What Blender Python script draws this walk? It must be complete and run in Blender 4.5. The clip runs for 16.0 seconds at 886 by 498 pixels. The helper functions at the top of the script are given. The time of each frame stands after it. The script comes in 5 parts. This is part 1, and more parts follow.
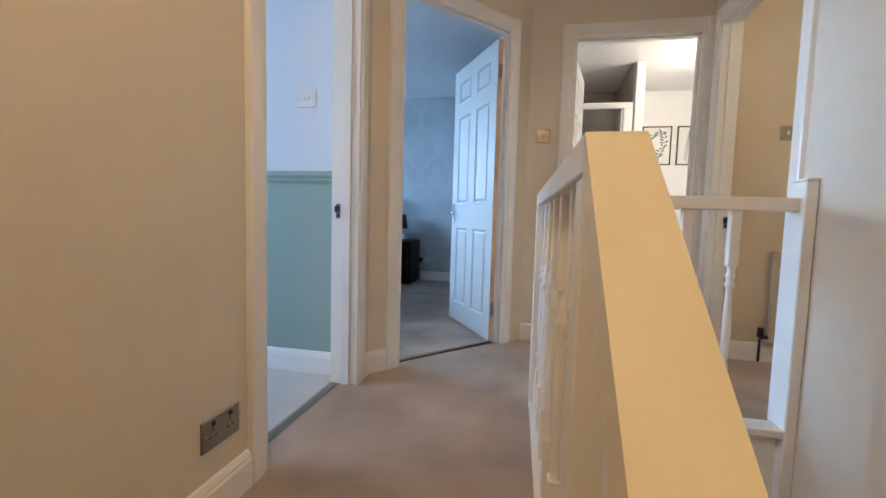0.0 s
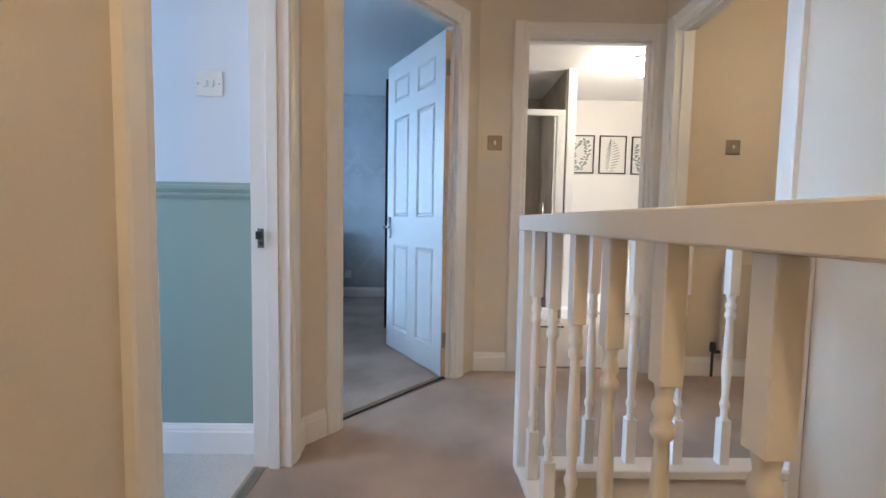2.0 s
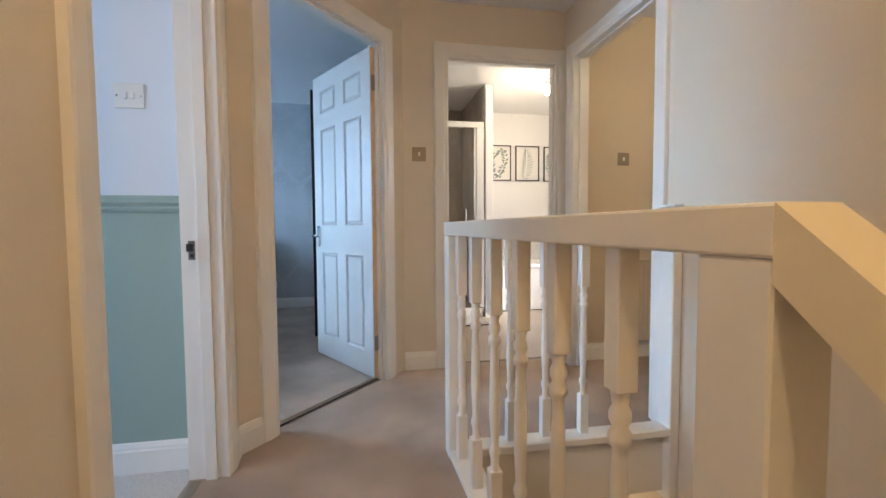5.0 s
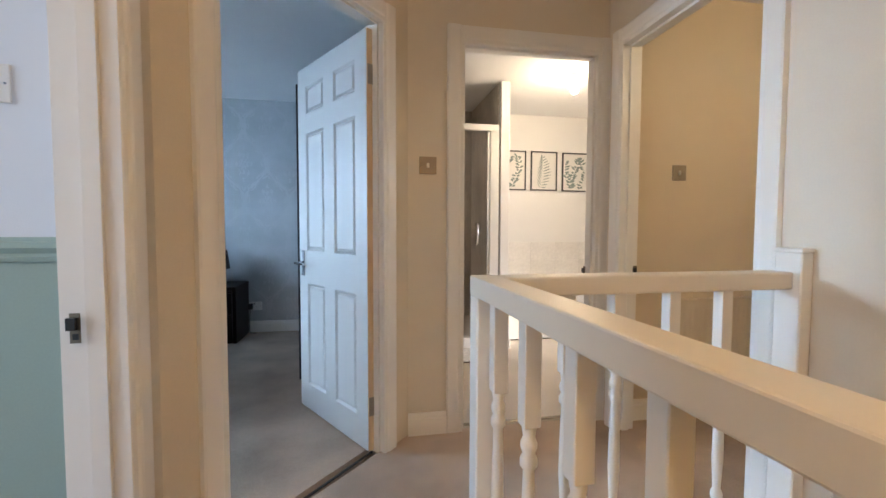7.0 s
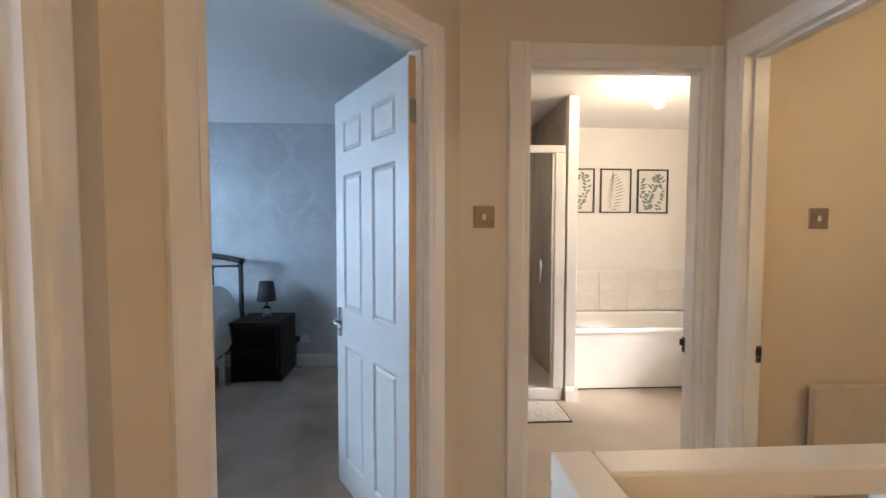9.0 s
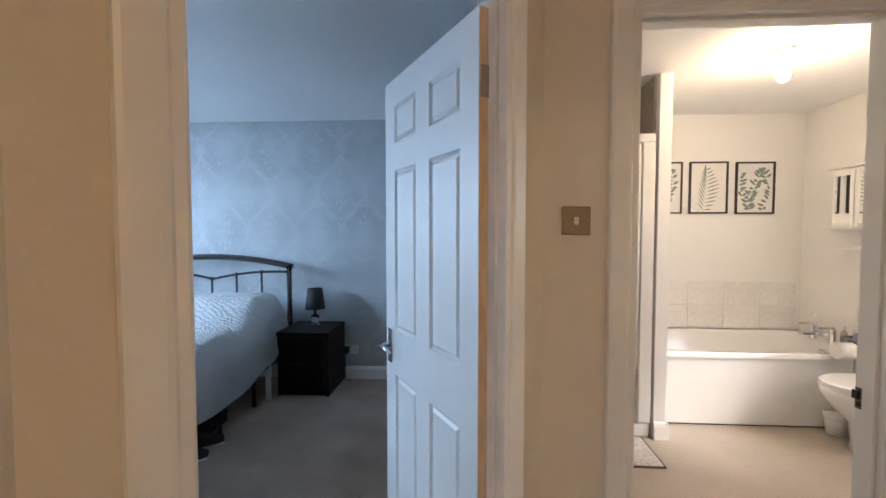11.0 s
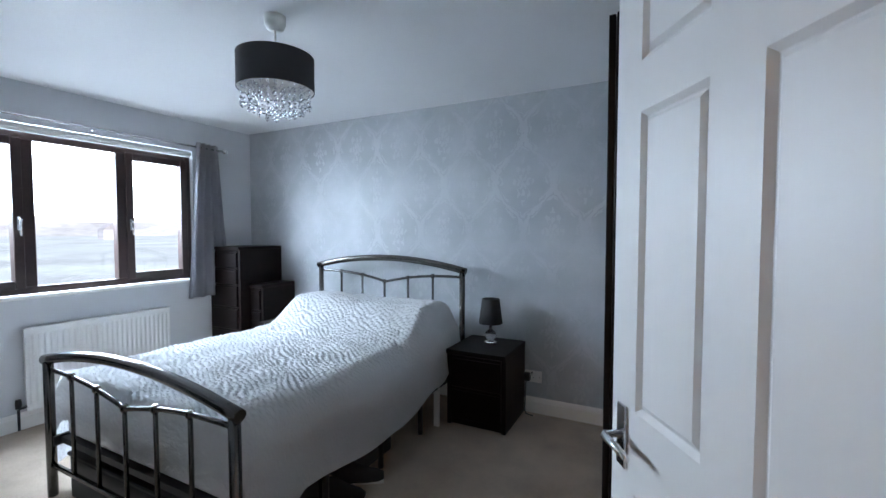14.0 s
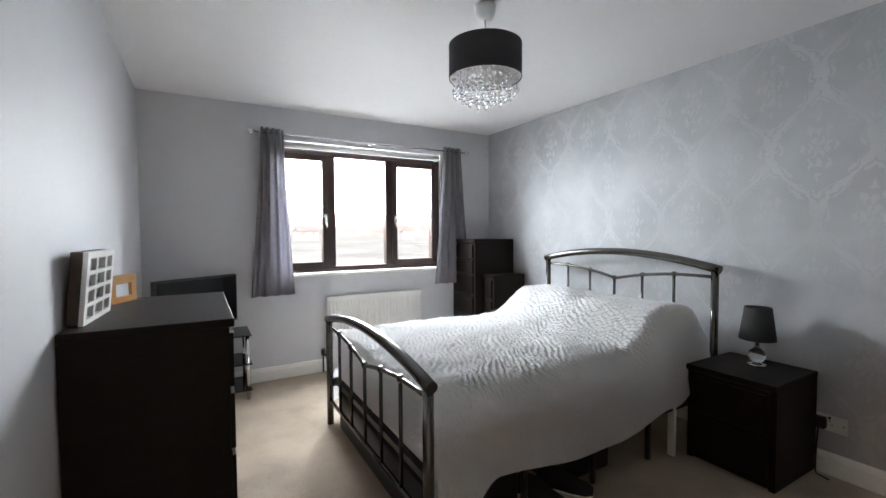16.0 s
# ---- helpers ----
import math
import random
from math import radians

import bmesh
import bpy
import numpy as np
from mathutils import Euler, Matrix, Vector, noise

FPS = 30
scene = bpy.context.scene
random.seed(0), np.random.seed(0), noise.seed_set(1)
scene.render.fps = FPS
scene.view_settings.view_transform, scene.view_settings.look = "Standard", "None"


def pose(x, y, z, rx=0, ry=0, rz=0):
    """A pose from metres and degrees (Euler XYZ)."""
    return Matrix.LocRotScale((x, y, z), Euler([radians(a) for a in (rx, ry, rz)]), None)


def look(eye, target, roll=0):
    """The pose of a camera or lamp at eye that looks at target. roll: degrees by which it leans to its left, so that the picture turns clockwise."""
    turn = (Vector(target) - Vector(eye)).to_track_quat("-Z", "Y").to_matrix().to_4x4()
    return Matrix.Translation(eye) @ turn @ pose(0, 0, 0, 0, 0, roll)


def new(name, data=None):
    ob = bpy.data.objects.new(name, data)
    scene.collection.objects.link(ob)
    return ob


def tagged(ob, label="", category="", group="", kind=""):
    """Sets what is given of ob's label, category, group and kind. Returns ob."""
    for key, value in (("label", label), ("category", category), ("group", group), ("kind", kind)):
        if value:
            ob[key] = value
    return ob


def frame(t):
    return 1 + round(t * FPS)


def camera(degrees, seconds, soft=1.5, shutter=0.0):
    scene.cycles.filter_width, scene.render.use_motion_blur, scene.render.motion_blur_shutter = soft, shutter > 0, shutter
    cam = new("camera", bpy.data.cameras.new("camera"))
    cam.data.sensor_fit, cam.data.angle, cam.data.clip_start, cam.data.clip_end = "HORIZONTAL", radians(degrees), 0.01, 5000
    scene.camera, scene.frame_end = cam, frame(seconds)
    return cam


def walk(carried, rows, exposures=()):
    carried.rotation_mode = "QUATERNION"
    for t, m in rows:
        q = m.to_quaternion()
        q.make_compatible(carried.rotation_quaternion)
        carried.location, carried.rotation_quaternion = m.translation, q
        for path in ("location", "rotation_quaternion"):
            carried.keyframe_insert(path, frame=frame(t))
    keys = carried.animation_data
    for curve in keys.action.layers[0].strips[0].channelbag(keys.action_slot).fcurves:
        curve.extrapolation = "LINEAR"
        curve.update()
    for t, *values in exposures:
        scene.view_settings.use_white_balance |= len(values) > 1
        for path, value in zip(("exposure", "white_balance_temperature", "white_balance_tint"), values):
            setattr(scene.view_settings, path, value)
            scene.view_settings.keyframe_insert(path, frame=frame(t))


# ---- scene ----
cam = camera(92.4, 16.0)
PATH = [
    (0, (0.65, 0.447, 0.836), (0.247, 2.4, 0.686), 1.6),
    (0.5, (0.633, 0.489, 0.877), (0.229, 2.442, 0.734), 1.4),
    (1, (0.529, 0.572, 0.889), (0.131, 2.528, 0.759), 1.1),
    (1.5, (0.4, 0.688, 0.904), (0.177, 2.671, 0.78), 1.0),
    (2, (0.368, 0.831, 0.922), (0.394, 2.827, 0.79), 1.0),
    (2.5, (0.403, 0.862, 0.955), (0.607, 2.847, 0.816), 0.9),
    (3, (0.377, 0.756, 0.95), (0.69, 2.728, 0.826), 0.6),
    (3.5, (0.367, 0.622, 0.922), (0.701, 2.591, 0.808), 0.3),
    (4, (0.351, 0.565, 0.902), (0.691, 2.533, 0.792), 0.1),
    (4.2, (0.349, 0.562, 0.905), (0.694, 2.529, 0.798), -0.1),
    (6.5, (0.346, 1.16, 1.02), (0.731, 3.12, 0.922), -0.1),
    (7, (0.381, 1.261, 1.077), (0.746, 3.225, 0.979), 0.2),
    (7.5, (0.409, 1.409, 1.146), (0.775, 3.373, 1.042), 0.2),
    (8, (0.437, 1.474, 1.235), (0.731, 3.449, 1.135), 0.2),
    (10.5, (0.416, 2.012, 1.373), (0.331, 4.009, 1.284), -0.1),
    (11, (0.374, 2.063, 1.364), (0.244, 4.056, 1.278), 0.0),
    (11.5, (0.34, 2.089, 1.362), (0.177, 4.08, 1.283), 0.0),
    (12, (0.285, 2.116, 1.364), (0.07, 4.102, 1.283), 0.1),
    (12.5, (0.236, 2.187, 1.348), (-0.047, 4.166, 1.273), -0.0),
    (13, (0.221, 2.396, 1.336), (-0.229, 4.344, 1.268), 0.5),
    (13.5, (0.202, 2.6, 1.372), (-0.521, 4.463, 1.289), 0.1),
    (14, (0.098, 2.791, 1.353), (-0.809, 4.571, 1.268), 0.0),
    (14.5, (0.006, 2.92, 1.347), (-1.039, 4.623, 1.265), -0.0),
    (15, (-0.014, 3.041, 1.332), (-1.33, 4.545, 1.25), -0.1),
    (15.5, (0.048, 3.084, 1.304), (-1.612, 4.197, 1.227), -0.5),
    (16, (0.165, 3.043, 1.28), (-1.57, 4.035, 1.2), -0.3),
]
EXPOSURES = [
    (0.0, 2.4, 5500, 11), (3.0, 2.38, 5650, 12), (4.0, 2.36, 5800, 12), (6.5, 2.36, 6250, 13), (8.0, 2.36, 6450, 15), (10.5, 2.22, 6300, 16), (12.5, 2.15, 6250, 16),
    (13.2, 2.22, 6400, 16), (13.8, 2.17, 7150, 20), (14.5, 2.1, 8250, 23), (15.3, 2.2, 9200, 25), (16.0, 2.28, 9700, 26),
]
walk(cam, [(t, look(eye, target, roll)) for t, eye, target, roll in PATH], EXPOSURES)

# ---- world and lights ----
world = bpy.data.worlds.new("world")
scene.world = world
world.use_nodes = True
wn = world.node_tree.nodes
sky = wn.new("ShaderNodeTexSky")
sky.sky_type, sky.sun_disc, sky.sun_elevation, sky.sun_rotation = "NISHITA", False, radians(38.7), radians(127)
sky.dust_density = 1.0
wn["Background"].inputs["Strength"].default_value = 0.15
world.node_tree.links.new(sky.outputs[0], wn["Background"].inputs["Color"])

DAY = (0.50, 0.75, 1.0)
WARM = (1.0, 0.62, 0.28)


def area(name, m, sx, sy, watts, color):
    d = bpy.data.lights.new(name, "AREA")
    d.shape, d.size, d.size_y, d.energy, d.color = "RECTANGLE", sx, sy, watts, color
    ob = new(name, d)
    ob.matrix_world = m
    return ob


def point(name, at, watts, color, radius):
    d = bpy.data.lights.new(name, "POINT")
    d.energy, d.color, d.shadow_soft_size = watts, color, radius
    ob = new(name, d)
    ob.location = at
    return ob


sun_data = bpy.data.lights.new("sun", "SUN")
sun_data.energy, sun_data.angle, sun_data.color = 1.5, radians(20), (1.0, 0.96, 0.9)
sun = new("sun", sun_data)
sun.matrix_world = look((0, 0, 30), (0 - 8, 6, 22))

# sky's light in the openings of the bedroom and the green room, the lamps, and two added fill lights
area("window_light", look((-4.55, 4.48, 2.18), (-2.1, 4.85, 0.60)), 2.6, 1.6, 138, DAY)
area("green_window_light", look((-2.84, 1.2, 1.5), (-0.3, 1.6, 0.9)), 1.1, 1.0, 5.0, (0.80, 0.90, 1.0))
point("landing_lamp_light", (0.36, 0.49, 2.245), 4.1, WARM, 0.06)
# weak unseen fill, added to lift the box room wall
point("box_room_fill_light", (2.65, 2.0, 2.10), 0.11, WARM, 0.04)
point("bathroom_lamp_light", (2.09, 4.56, 2.045), 1.9, (1.0, 0.72, 0.44), 0.03)
# warm-white fill added at an unseen opening to brighten the bathroom
area("bathroom_fill_light", look((3.19, 4.0, 1.60), (1.6, 4.3, 0.9)), 0.62, 0.8, 1.9, (1.0, 0.94, 0.88))
point("hall_lamp_light", (1.3, 3.6, -0.75), 2.6, WARM, 0.06)


# ---- materials ----
def mat(name, color, rough=0.6, metal=0.0, scale=8.0, vary=0.06, fine=0.0, fine_scale=150.0, bump=0.0, bump_scale=120.0, rand=0.0, spec=0.5,
        coat=0.0, stretch=(1, 1, 1), depth=0.01):
    m = bpy.data.materials.new(name)
    m.use_nodes = True
    nt = m.node_tree
    n, l = nt.nodes, nt.links
    b = n["Principled BSDF"]
    b.inputs["Roughness"].default_value = rough
    b.inputs["Metallic"].default_value = metal
    b.inputs["Specular IOR Level"].default_value = spec
    b.inputs["Coat Weight"].default_value = coat
    tc = n.new("ShaderNodeTexCoord")
    mp = n.new("ShaderNodeMapping")
    mp.inputs["Scale"].default_value = stretch
    l.new(tc.outputs["Object"], mp.inputs["Vector"])
    big = n.new("ShaderNodeTexNoise")
    big.inputs["Scale"].default_value, big.inputs["Detail"].default_value = scale, 5.0
    l.new(mp.outputs[0], big.inputs["Vector"])
    ramp = n.new("ShaderNodeMapRange")
    ramp.inputs[1].default_value, ramp.inputs[2].default_value = 0.25, 0.75
    ramp.inputs[3].default_value, ramp.inputs[4].default_value = 1 - vary, 1 + vary
    l.new(big.outputs["Fac"], ramp.inputs[0])
    value = ramp.outputs[0]
    if fine:
        small = n.new("ShaderNodeTexNoise")
        small.inputs["Scale"].default_value, small.inputs["Detail"].default_value = fine_scale, 3.0
        l.new(mp.outputs[0], small.inputs["Vector"])
        r2 = n.new("ShaderNodeMapRange")
        r2.inputs[1].default_value, r2.inputs[2].default_value = 0.3, 0.7
        r2.inputs[3].default_value, r2.inputs[4].default_value = 1 - fine, 1 + fine
        l.new(small.outputs["Fac"], r2.inputs[0])
        mul = n.new("ShaderNodeMath")
        mul.operation = "MULTIPLY"
        l.new(value, mul.inputs[0]), l.new(r2.outputs[0], mul.inputs[1])
        value = mul.outputs[0]
    if rand:
        oi = n.new("ShaderNodeObjectInfo")
        r3 = n.new("ShaderNodeMapRange")
        r3.inputs[3].default_value, r3.inputs[4].default_value = 1 - rand, 1 + rand
        l.new(oi.outputs["Random"], r3.inputs[0])
        mul = n.new("ShaderNodeMath")
        mul.operation = "MULTIPLY"
        l.new(value, mul.inputs[0]), l.new(r3.outputs[0], mul.inputs[1])
        value = mul.outputs[0]
    sc = n.new("ShaderNodeVectorMath")
    sc.operation = "SCALE"
    sc.inputs[0].default_value = color
    l.new(value, sc.inputs["Scale"])
    l.new(sc.outputs[0], b.inputs["Base Color"])
    if bump:
        bn = n.new("ShaderNodeTexNoise")
        bn.inputs["Scale"].default_value, bn.inputs["Detail"].default_value = bump_scale, 3.0
        l.new(mp.outputs[0], bn.inputs["Vector"])
        bp = n.new("ShaderNodeBump")
        bp.inputs["Strength"].default_value, bp.inputs["Distance"].default_value = bump, depth
        l.new(bn.outputs["Fac"], bp.inputs["Height"])
        l.new(bp.outputs[0], b.inputs["Normal"])
    return m


def glass(name, color=(1, 1, 1), rough=0.0, ior=1.45):
    m = bpy.data.materials.new(name)
    m.use_nodes = True
    b = m.node_tree.nodes["Principled BSDF"]
    b.inputs["Base Color"].default_value = (*color, 1)
    b.inputs["Transmission Weight"].default_value, b.inputs["Roughness"].default_value, b.inputs["IOR"].default_value = 1.0, rough, ior
    return m


def glowing(name, color, strength):
    m = bpy.data.materials.new(name)
    m.use_nodes = True
    b = m.node_tree.nodes["Principled BSDF"]
    b.inputs["Emission Color"].default_value, b.inputs["Emission Strength"].default_value = (*color, 1), strength
    return m


CREAM = mat("landing_paint", (0.74, 0.67, 0.56), 0.55, scale=1.6, vary=0.03, fine=0.015, bump=0.05, bump_scale=220)
# landing cream made darker, with the box room's shade put into the colour
BOXROOM = mat("box_room_shaded_paint", (0.67, 0.575, 0.445), 0.6, scale=1.6, vary=0.03, bump=0.05, bump_scale=220)
GREY = mat("bedroom_paint", (0.595, 0.605, 0.625), 0.6, scale=1.5, vary=0.03, fine=0.015, bump=0.05, bump_scale=220)
CEIL = mat("ceiling_paint", (0.84, 0.84, 0.84), 0.7, scale=1.2, vary=0.02, fine=0.02, bump=0.08, bump_scale=160)
BATHPAINT = mat("bathroom_paint", (0.80, 0.785, 0.76), 0.5, scale=1.4, vary=0.02, bump=0.04, bump_scale=220)
GREEN = mat("green_paint", (0.31, 0.405, 0.36), 0.55, scale=1.5, vary=0.04, fine=0.02, bump=0.05, bump_scale=220)
WHITEWALL = mat("white_paint", (0.72, 0.76, 0.82), 0.55, scale=1.5, vary=0.03, bump=0.05, bump_scale=220)
GLOSS = mat("white_gloss", (0.86, 0.845, 0.81), 0.34, scale=3.0, vary=0.02, bump=0.02, bump_scale=30)
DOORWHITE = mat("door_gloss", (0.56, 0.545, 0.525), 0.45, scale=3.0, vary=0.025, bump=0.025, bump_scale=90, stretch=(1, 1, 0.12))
CARPET = mat("beige_carpet", (0.53, 0.42, 0.335), 0.95, scale=2.6, vary=0.27, fine=0.22, fine_scale=320, bump=0.7, bump_scale=420, spec=0.1)
PALECARPET = mat("pale_carpet", (0.74, 0.71, 0.67), 0.95, scale=2.2, vary=0.08, fine=0.18, fine_scale=320, bump=0.6, bump_scale=420, spec=0.1)
VINYL = mat("bath_vinyl", (0.42, 0.36, 0.29), 0.45, scale=3.0, vary=0.08, fine=0.05, fine_scale=60, bump=0.05)
RAILWHITE = mat("rail_gloss", (0.84, 0.80, 0.72), 0.38, scale=3.0, vary=0.03, bump=0.04, bump_scale=25)
# white rail gloss with the warm lamp's yellow painted into it
RAILPAINT = mat("lamplit_gloss", (0.80, 0.72, 0.53), 0.36, scale=3.0, vary=0.04, bump=0.04, bump_scale=40)
BLACKWOOD = mat("black_brown_wood", (0.009, 0.005, 0.0045), 0.42, scale=4.0, vary=0.25, fine=0.2, fine_scale=40, bump=0.05, stretch=(1, 1, 6), spec=0.16)
ROSEWOOD = mat("rosewood_upvc", (0.045, 0.022, 0.020), 0.35, scale=6.0, vary=0.2, fine=0.15, fine_scale=60, bump=0.05, stretch=(4, 1, 1))
CHROME = mat("chrome", (0.75, 0.75, 0.76), 0.12, 1.0, vary=0.02)
STEEL = mat("brushed_steel", (0.36, 0.32, 0.265), 0.30, 1.0, scale=20, vary=0.05)
BRASSY = mat("worn_latch", (0.20, 0.17, 0.13), 0.4, 1.0, vary=0.1)
BEDMETAL = mat("black_nickel_tube", (0.13, 0.125, 0.12), 0.18, 0.9, scale=10, vary=0.1)
BLACKPLASTIC = mat("black_plastic", (0.015, 0.015, 0.016), 0.4, vary=0.05)
DARKFAB = mat("charcoal_shade", (0.055, 0.055, 0.062), 0.85, scale=20, vary=0.06, fine=0.15, fine_scale=400, bump=0.3, bump_scale=500)
BLACKFAB = mat("black_shade", (0.018, 0.018, 0.02), 0.8, fine=0.15, fine_scale=400, bump=0.3, bump_scale=500)
CURTAIN = mat("grey_curtain", (0.325, 0.32, 0.35), 0.8, scale=12, vary=0.06, fine=0.1, fine_scale=400, bump=0.25, bump_scale=500)
RADWHITE = mat("radiator_enamel", (0.76, 0.76, 0.75), 0.35, scale=4, vary=0.02)
RADCREAM = mat("cream_enamel", (0.60, 0.52, 0.41), 0.45, scale=4, vary=0.03)
CERAMIC = mat("white_ceramic", (0.82, 0.81, 0.79), 0.12, scale=4, vary=0.01, coat=0.4)
PLASTIC = mat("white_plastic", (0.78, 0.77, 0.74), 0.35, vary=0.02)
GLASS = glass("clear_glass")
CRYSTAL = glass("crystal", (0.95, 0.96, 1.0), 0.02, 1.5)
BULB = glowing("lit_bulb", (1.0, 0.80, 0.5), 60.0)
STONE = mat("brown_stone_panel", (0.46, 0.41, 0.35), 0.3, scale=3.0, vary=0.3, fine=0.12, fine_scale=30, stretch=(1, 1, 0.5))
MARBLE = mat("pale_marble_tile", (0.80, 0.775, 0.74), 0.2, scale=5.0, vary=0.10, fine=0.04, fine_scale=40, rand=0.05)
PRINT = mat("leaf_ink", (0.20, 0.25, 0.24), 0.8, scale=30, vary=0.3)
PAPER = mat("print_paper", (0.76, 0.74, 0.70), 0.8, vary=0.02)
MATRUG = mat("bath_mat_cotton", (0.62, 0.60, 0.57), 0.95, scale=60, vary=0.35, fine=0.2, bump=0.6, bump_scale=200)
PINE = mat("orange_pine", (0.55, 0.24, 0.055), 0.5, scale=6, vary=0.15, stretch=(1, 6, 1))
WOODBACK = mat("dark_frame_wood", (0.06, 0.035, 0.025), 0.5, scale=8, vary=0.2)
MIRROR = mat("mirror", (0.9, 0.9, 0.9), 0.02, 1.0, vary=0.0)
SCREEN = mat("tv_screen", (0.008, 0.008, 0.009), 0.12, vary=0.05, spec=0.08)
BLACKGLASS = mat("black_glass", (0.01, 0.01, 0.011), 0.06, vary=0.05)
GREYPLASTIC = mat("grey_wicker", (0.22, 0.22, 0.22), 0.7, scale=60, vary=0.3, bump=0.5, bump_scale=150)
EDGEWOOD = mat("bare_door_edge", (0.72, 0.53, 0.33), 0.6, scale=8, vary=0.1, fine=0.08, fine_scale=80, stretch=(1, 1, 0.1))
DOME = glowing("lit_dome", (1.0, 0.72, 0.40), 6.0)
# ground, render and roof colours are paled and blued with distance haze
GRASS = mat("hazy_fields", (0.20, 0.25, 0.25), 0.95, scale=0.05, vary=0.35, fine=0.2, fine_scale=0.6)
RENDERED = mat("hazy_house_render", (0.34, 0.36, 0.39), 0.9, scale=0.3, vary=0.1, rand=0.2)
ROOFTILE = mat("hazy_roof_tile", (0.20, 0.215, 0.24), 0.9, scale=0.6, vary=0.2, rand=0.2)
PANEDARK = mat("far_pane", (0.25, 0.27, 0.29), 0.1, vary=0.1)


def damask():
    """Silver damask paper: an ogee net with medallions, slightly metallic on a matt grey ground."""
    m = mat("silver_damask", (0.42, 0.44, 0.455), 0.5, scale=2.2, vary=0.19, fine=0.03, bump=0.05, bump_scale=150)
    nt = m.node_tree
    n, l = nt.nodes, nt.links
    b = n["Principled BSDF"]

    def op(kind, a, c=None):
        k = n.new("ShaderNodeMath")
        k.operation = kind
        for s, v in ((0, a), (1, c)):
            if v is None:
                continue
            if isinstance(v, (int, float)):
                k.inputs[s].default_value = v
            else:
                l.new(v, k.inputs[s])
        return k.outputs[0]

    tc = n.new("ShaderNodeTexCoord")
    sep = n.new("ShaderNodeSeparateXYZ")
    l.new(tc.outputs["Object"], sep.inputs[0])
    nz = n.new("ShaderNodeTexNoise")
    nz.inputs["Scale"].default_value, nz.inputs["Detail"].default_value = 26.0, 3.0
    l.new(tc.outputs["Object"], nz.inputs["Vector"])
    wob = op("MULTIPLY", op("SUBTRACT", nz.outputs["Fac"], 0.5), 0.16)
    u = op("ADD", op("DIVIDE", sep.outputs["X"], 0.44), wob)
    v = op("ADD", op("DIVIDE", sep.outputs["Z"], 0.74), 0.18)
    turn = op("MULTIPLY", v, 6.28318)
    cs = op("COSINE", turn)
    c = op("MULTIPLY", op("SUBTRACT", cs, op("MULTIPLY", op("POWER", op("ABSOLUTE", cs), 3.0), op("MULTIPLY", op("SIGN", cs), 0.25))), 0.3)

    def gap(a):
        """Distance to the nearest whole number."""
        return op("PINGPONG", a, 0.5)

    even = gap(op("SUBTRACT", u, c))
    odd = gap(op("ADD", op("ADD", u, c), 0.5))
    d = op("MINIMUM", even, odd)
    # acanthus bands: two strands with leaves that curl off them
    curl = op("ABSOLUTE", op("SINE", op("ADD", op("MULTIPLY", v, 18.85), op("MULTIPLY", d, 16.0))))
    band = op("LESS_THAN", d, op("ADD", 0.03, op("MULTIPLY", curl, 0.075)))
    vein = op("GREATER_THAN", op("ABSOLUTE", op("SUBTRACT", d, op("ADD", 0.03, op("MULTIPLY", curl, 0.03)))), 0.012)
    line = op("MULTIPLY", band, vein)

    def medallion(du, dv):
        p = op("SUBTRACT", op("FRACT", op("ADD", u, du)), 0.5)
        q = op("SUBTRACT", op("FRACT", op("ADD", v, dv)), 0.5)
        p2 = op("DIVIDE", p, 0.20)
        q2 = op("DIVIDE", q, 0.27)
        r = op("SQRT", op("ADD", op("MULTIPLY", p2, p2), op("MULTIPLY", q2, q2)))
        th = op("ARCTAN2", p2, q2)
        petal = op("LESS_THAN", r, op("ADD", 0.66, op("MULTIPLY", op("COSINE", op("MULTIPLY", th, 8.0)), 0.26)))
        rib = op("GREATER_THAN", op("SINE", op("ADD", op("MULTIPLY", r, 15.0), op("MULTIPLY", op("COSINE", op("MULTIPLY", th, 4.0)), 2.2))), -0.25)
        return op("MULTIPLY", petal, rib)

    scroll = op("MAXIMUM", medallion(0.75, 0.5), medallion(0.25, 0.0))
    worn = n.new("ShaderNodeTexNoise")
    worn.inputs["Scale"].default_value, worn.inputs["Detail"].default_value = 1.7, 4.0
    l.new(tc.outputs["Object"], worn.inputs["Vector"])
    fade = n.new("ShaderNodeMapRange")
    fade.inputs[1].default_value, fade.inputs[2].default_value, fade.inputs[3].default_value, fade.inputs[4].default_value = 0.38, 0.66, 0.06, 0.8
    l.new(worn.outputs["Fac"], fade.inputs[0])
    mask = op("MULTIPLY", op("MINIMUM", op("ADD", line, scroll), 1.0), fade.outputs[0])
    old = b.inputs["Base Color"].links[0].from_socket
    mix = n.new("ShaderNodeMix")
    mix.data_type = "RGBA"
    l.new(mask, mix.inputs[0])
    l.new(old, mix.inputs[6])
    mix.inputs[7].default_value = (0.515, 0.535, 0.545, 1)
    l.new(mix.outputs[2], b.inputs["Base Color"])
    l.new(op("MULTIPLY", mask, 0.2), b.inputs["Metallic"])
    l.new(op("SUBTRACT", 0.60, op("MULTIPLY", mask, 0.10)), b.inputs["Roughness"])
    return m


DAMASK = damask()


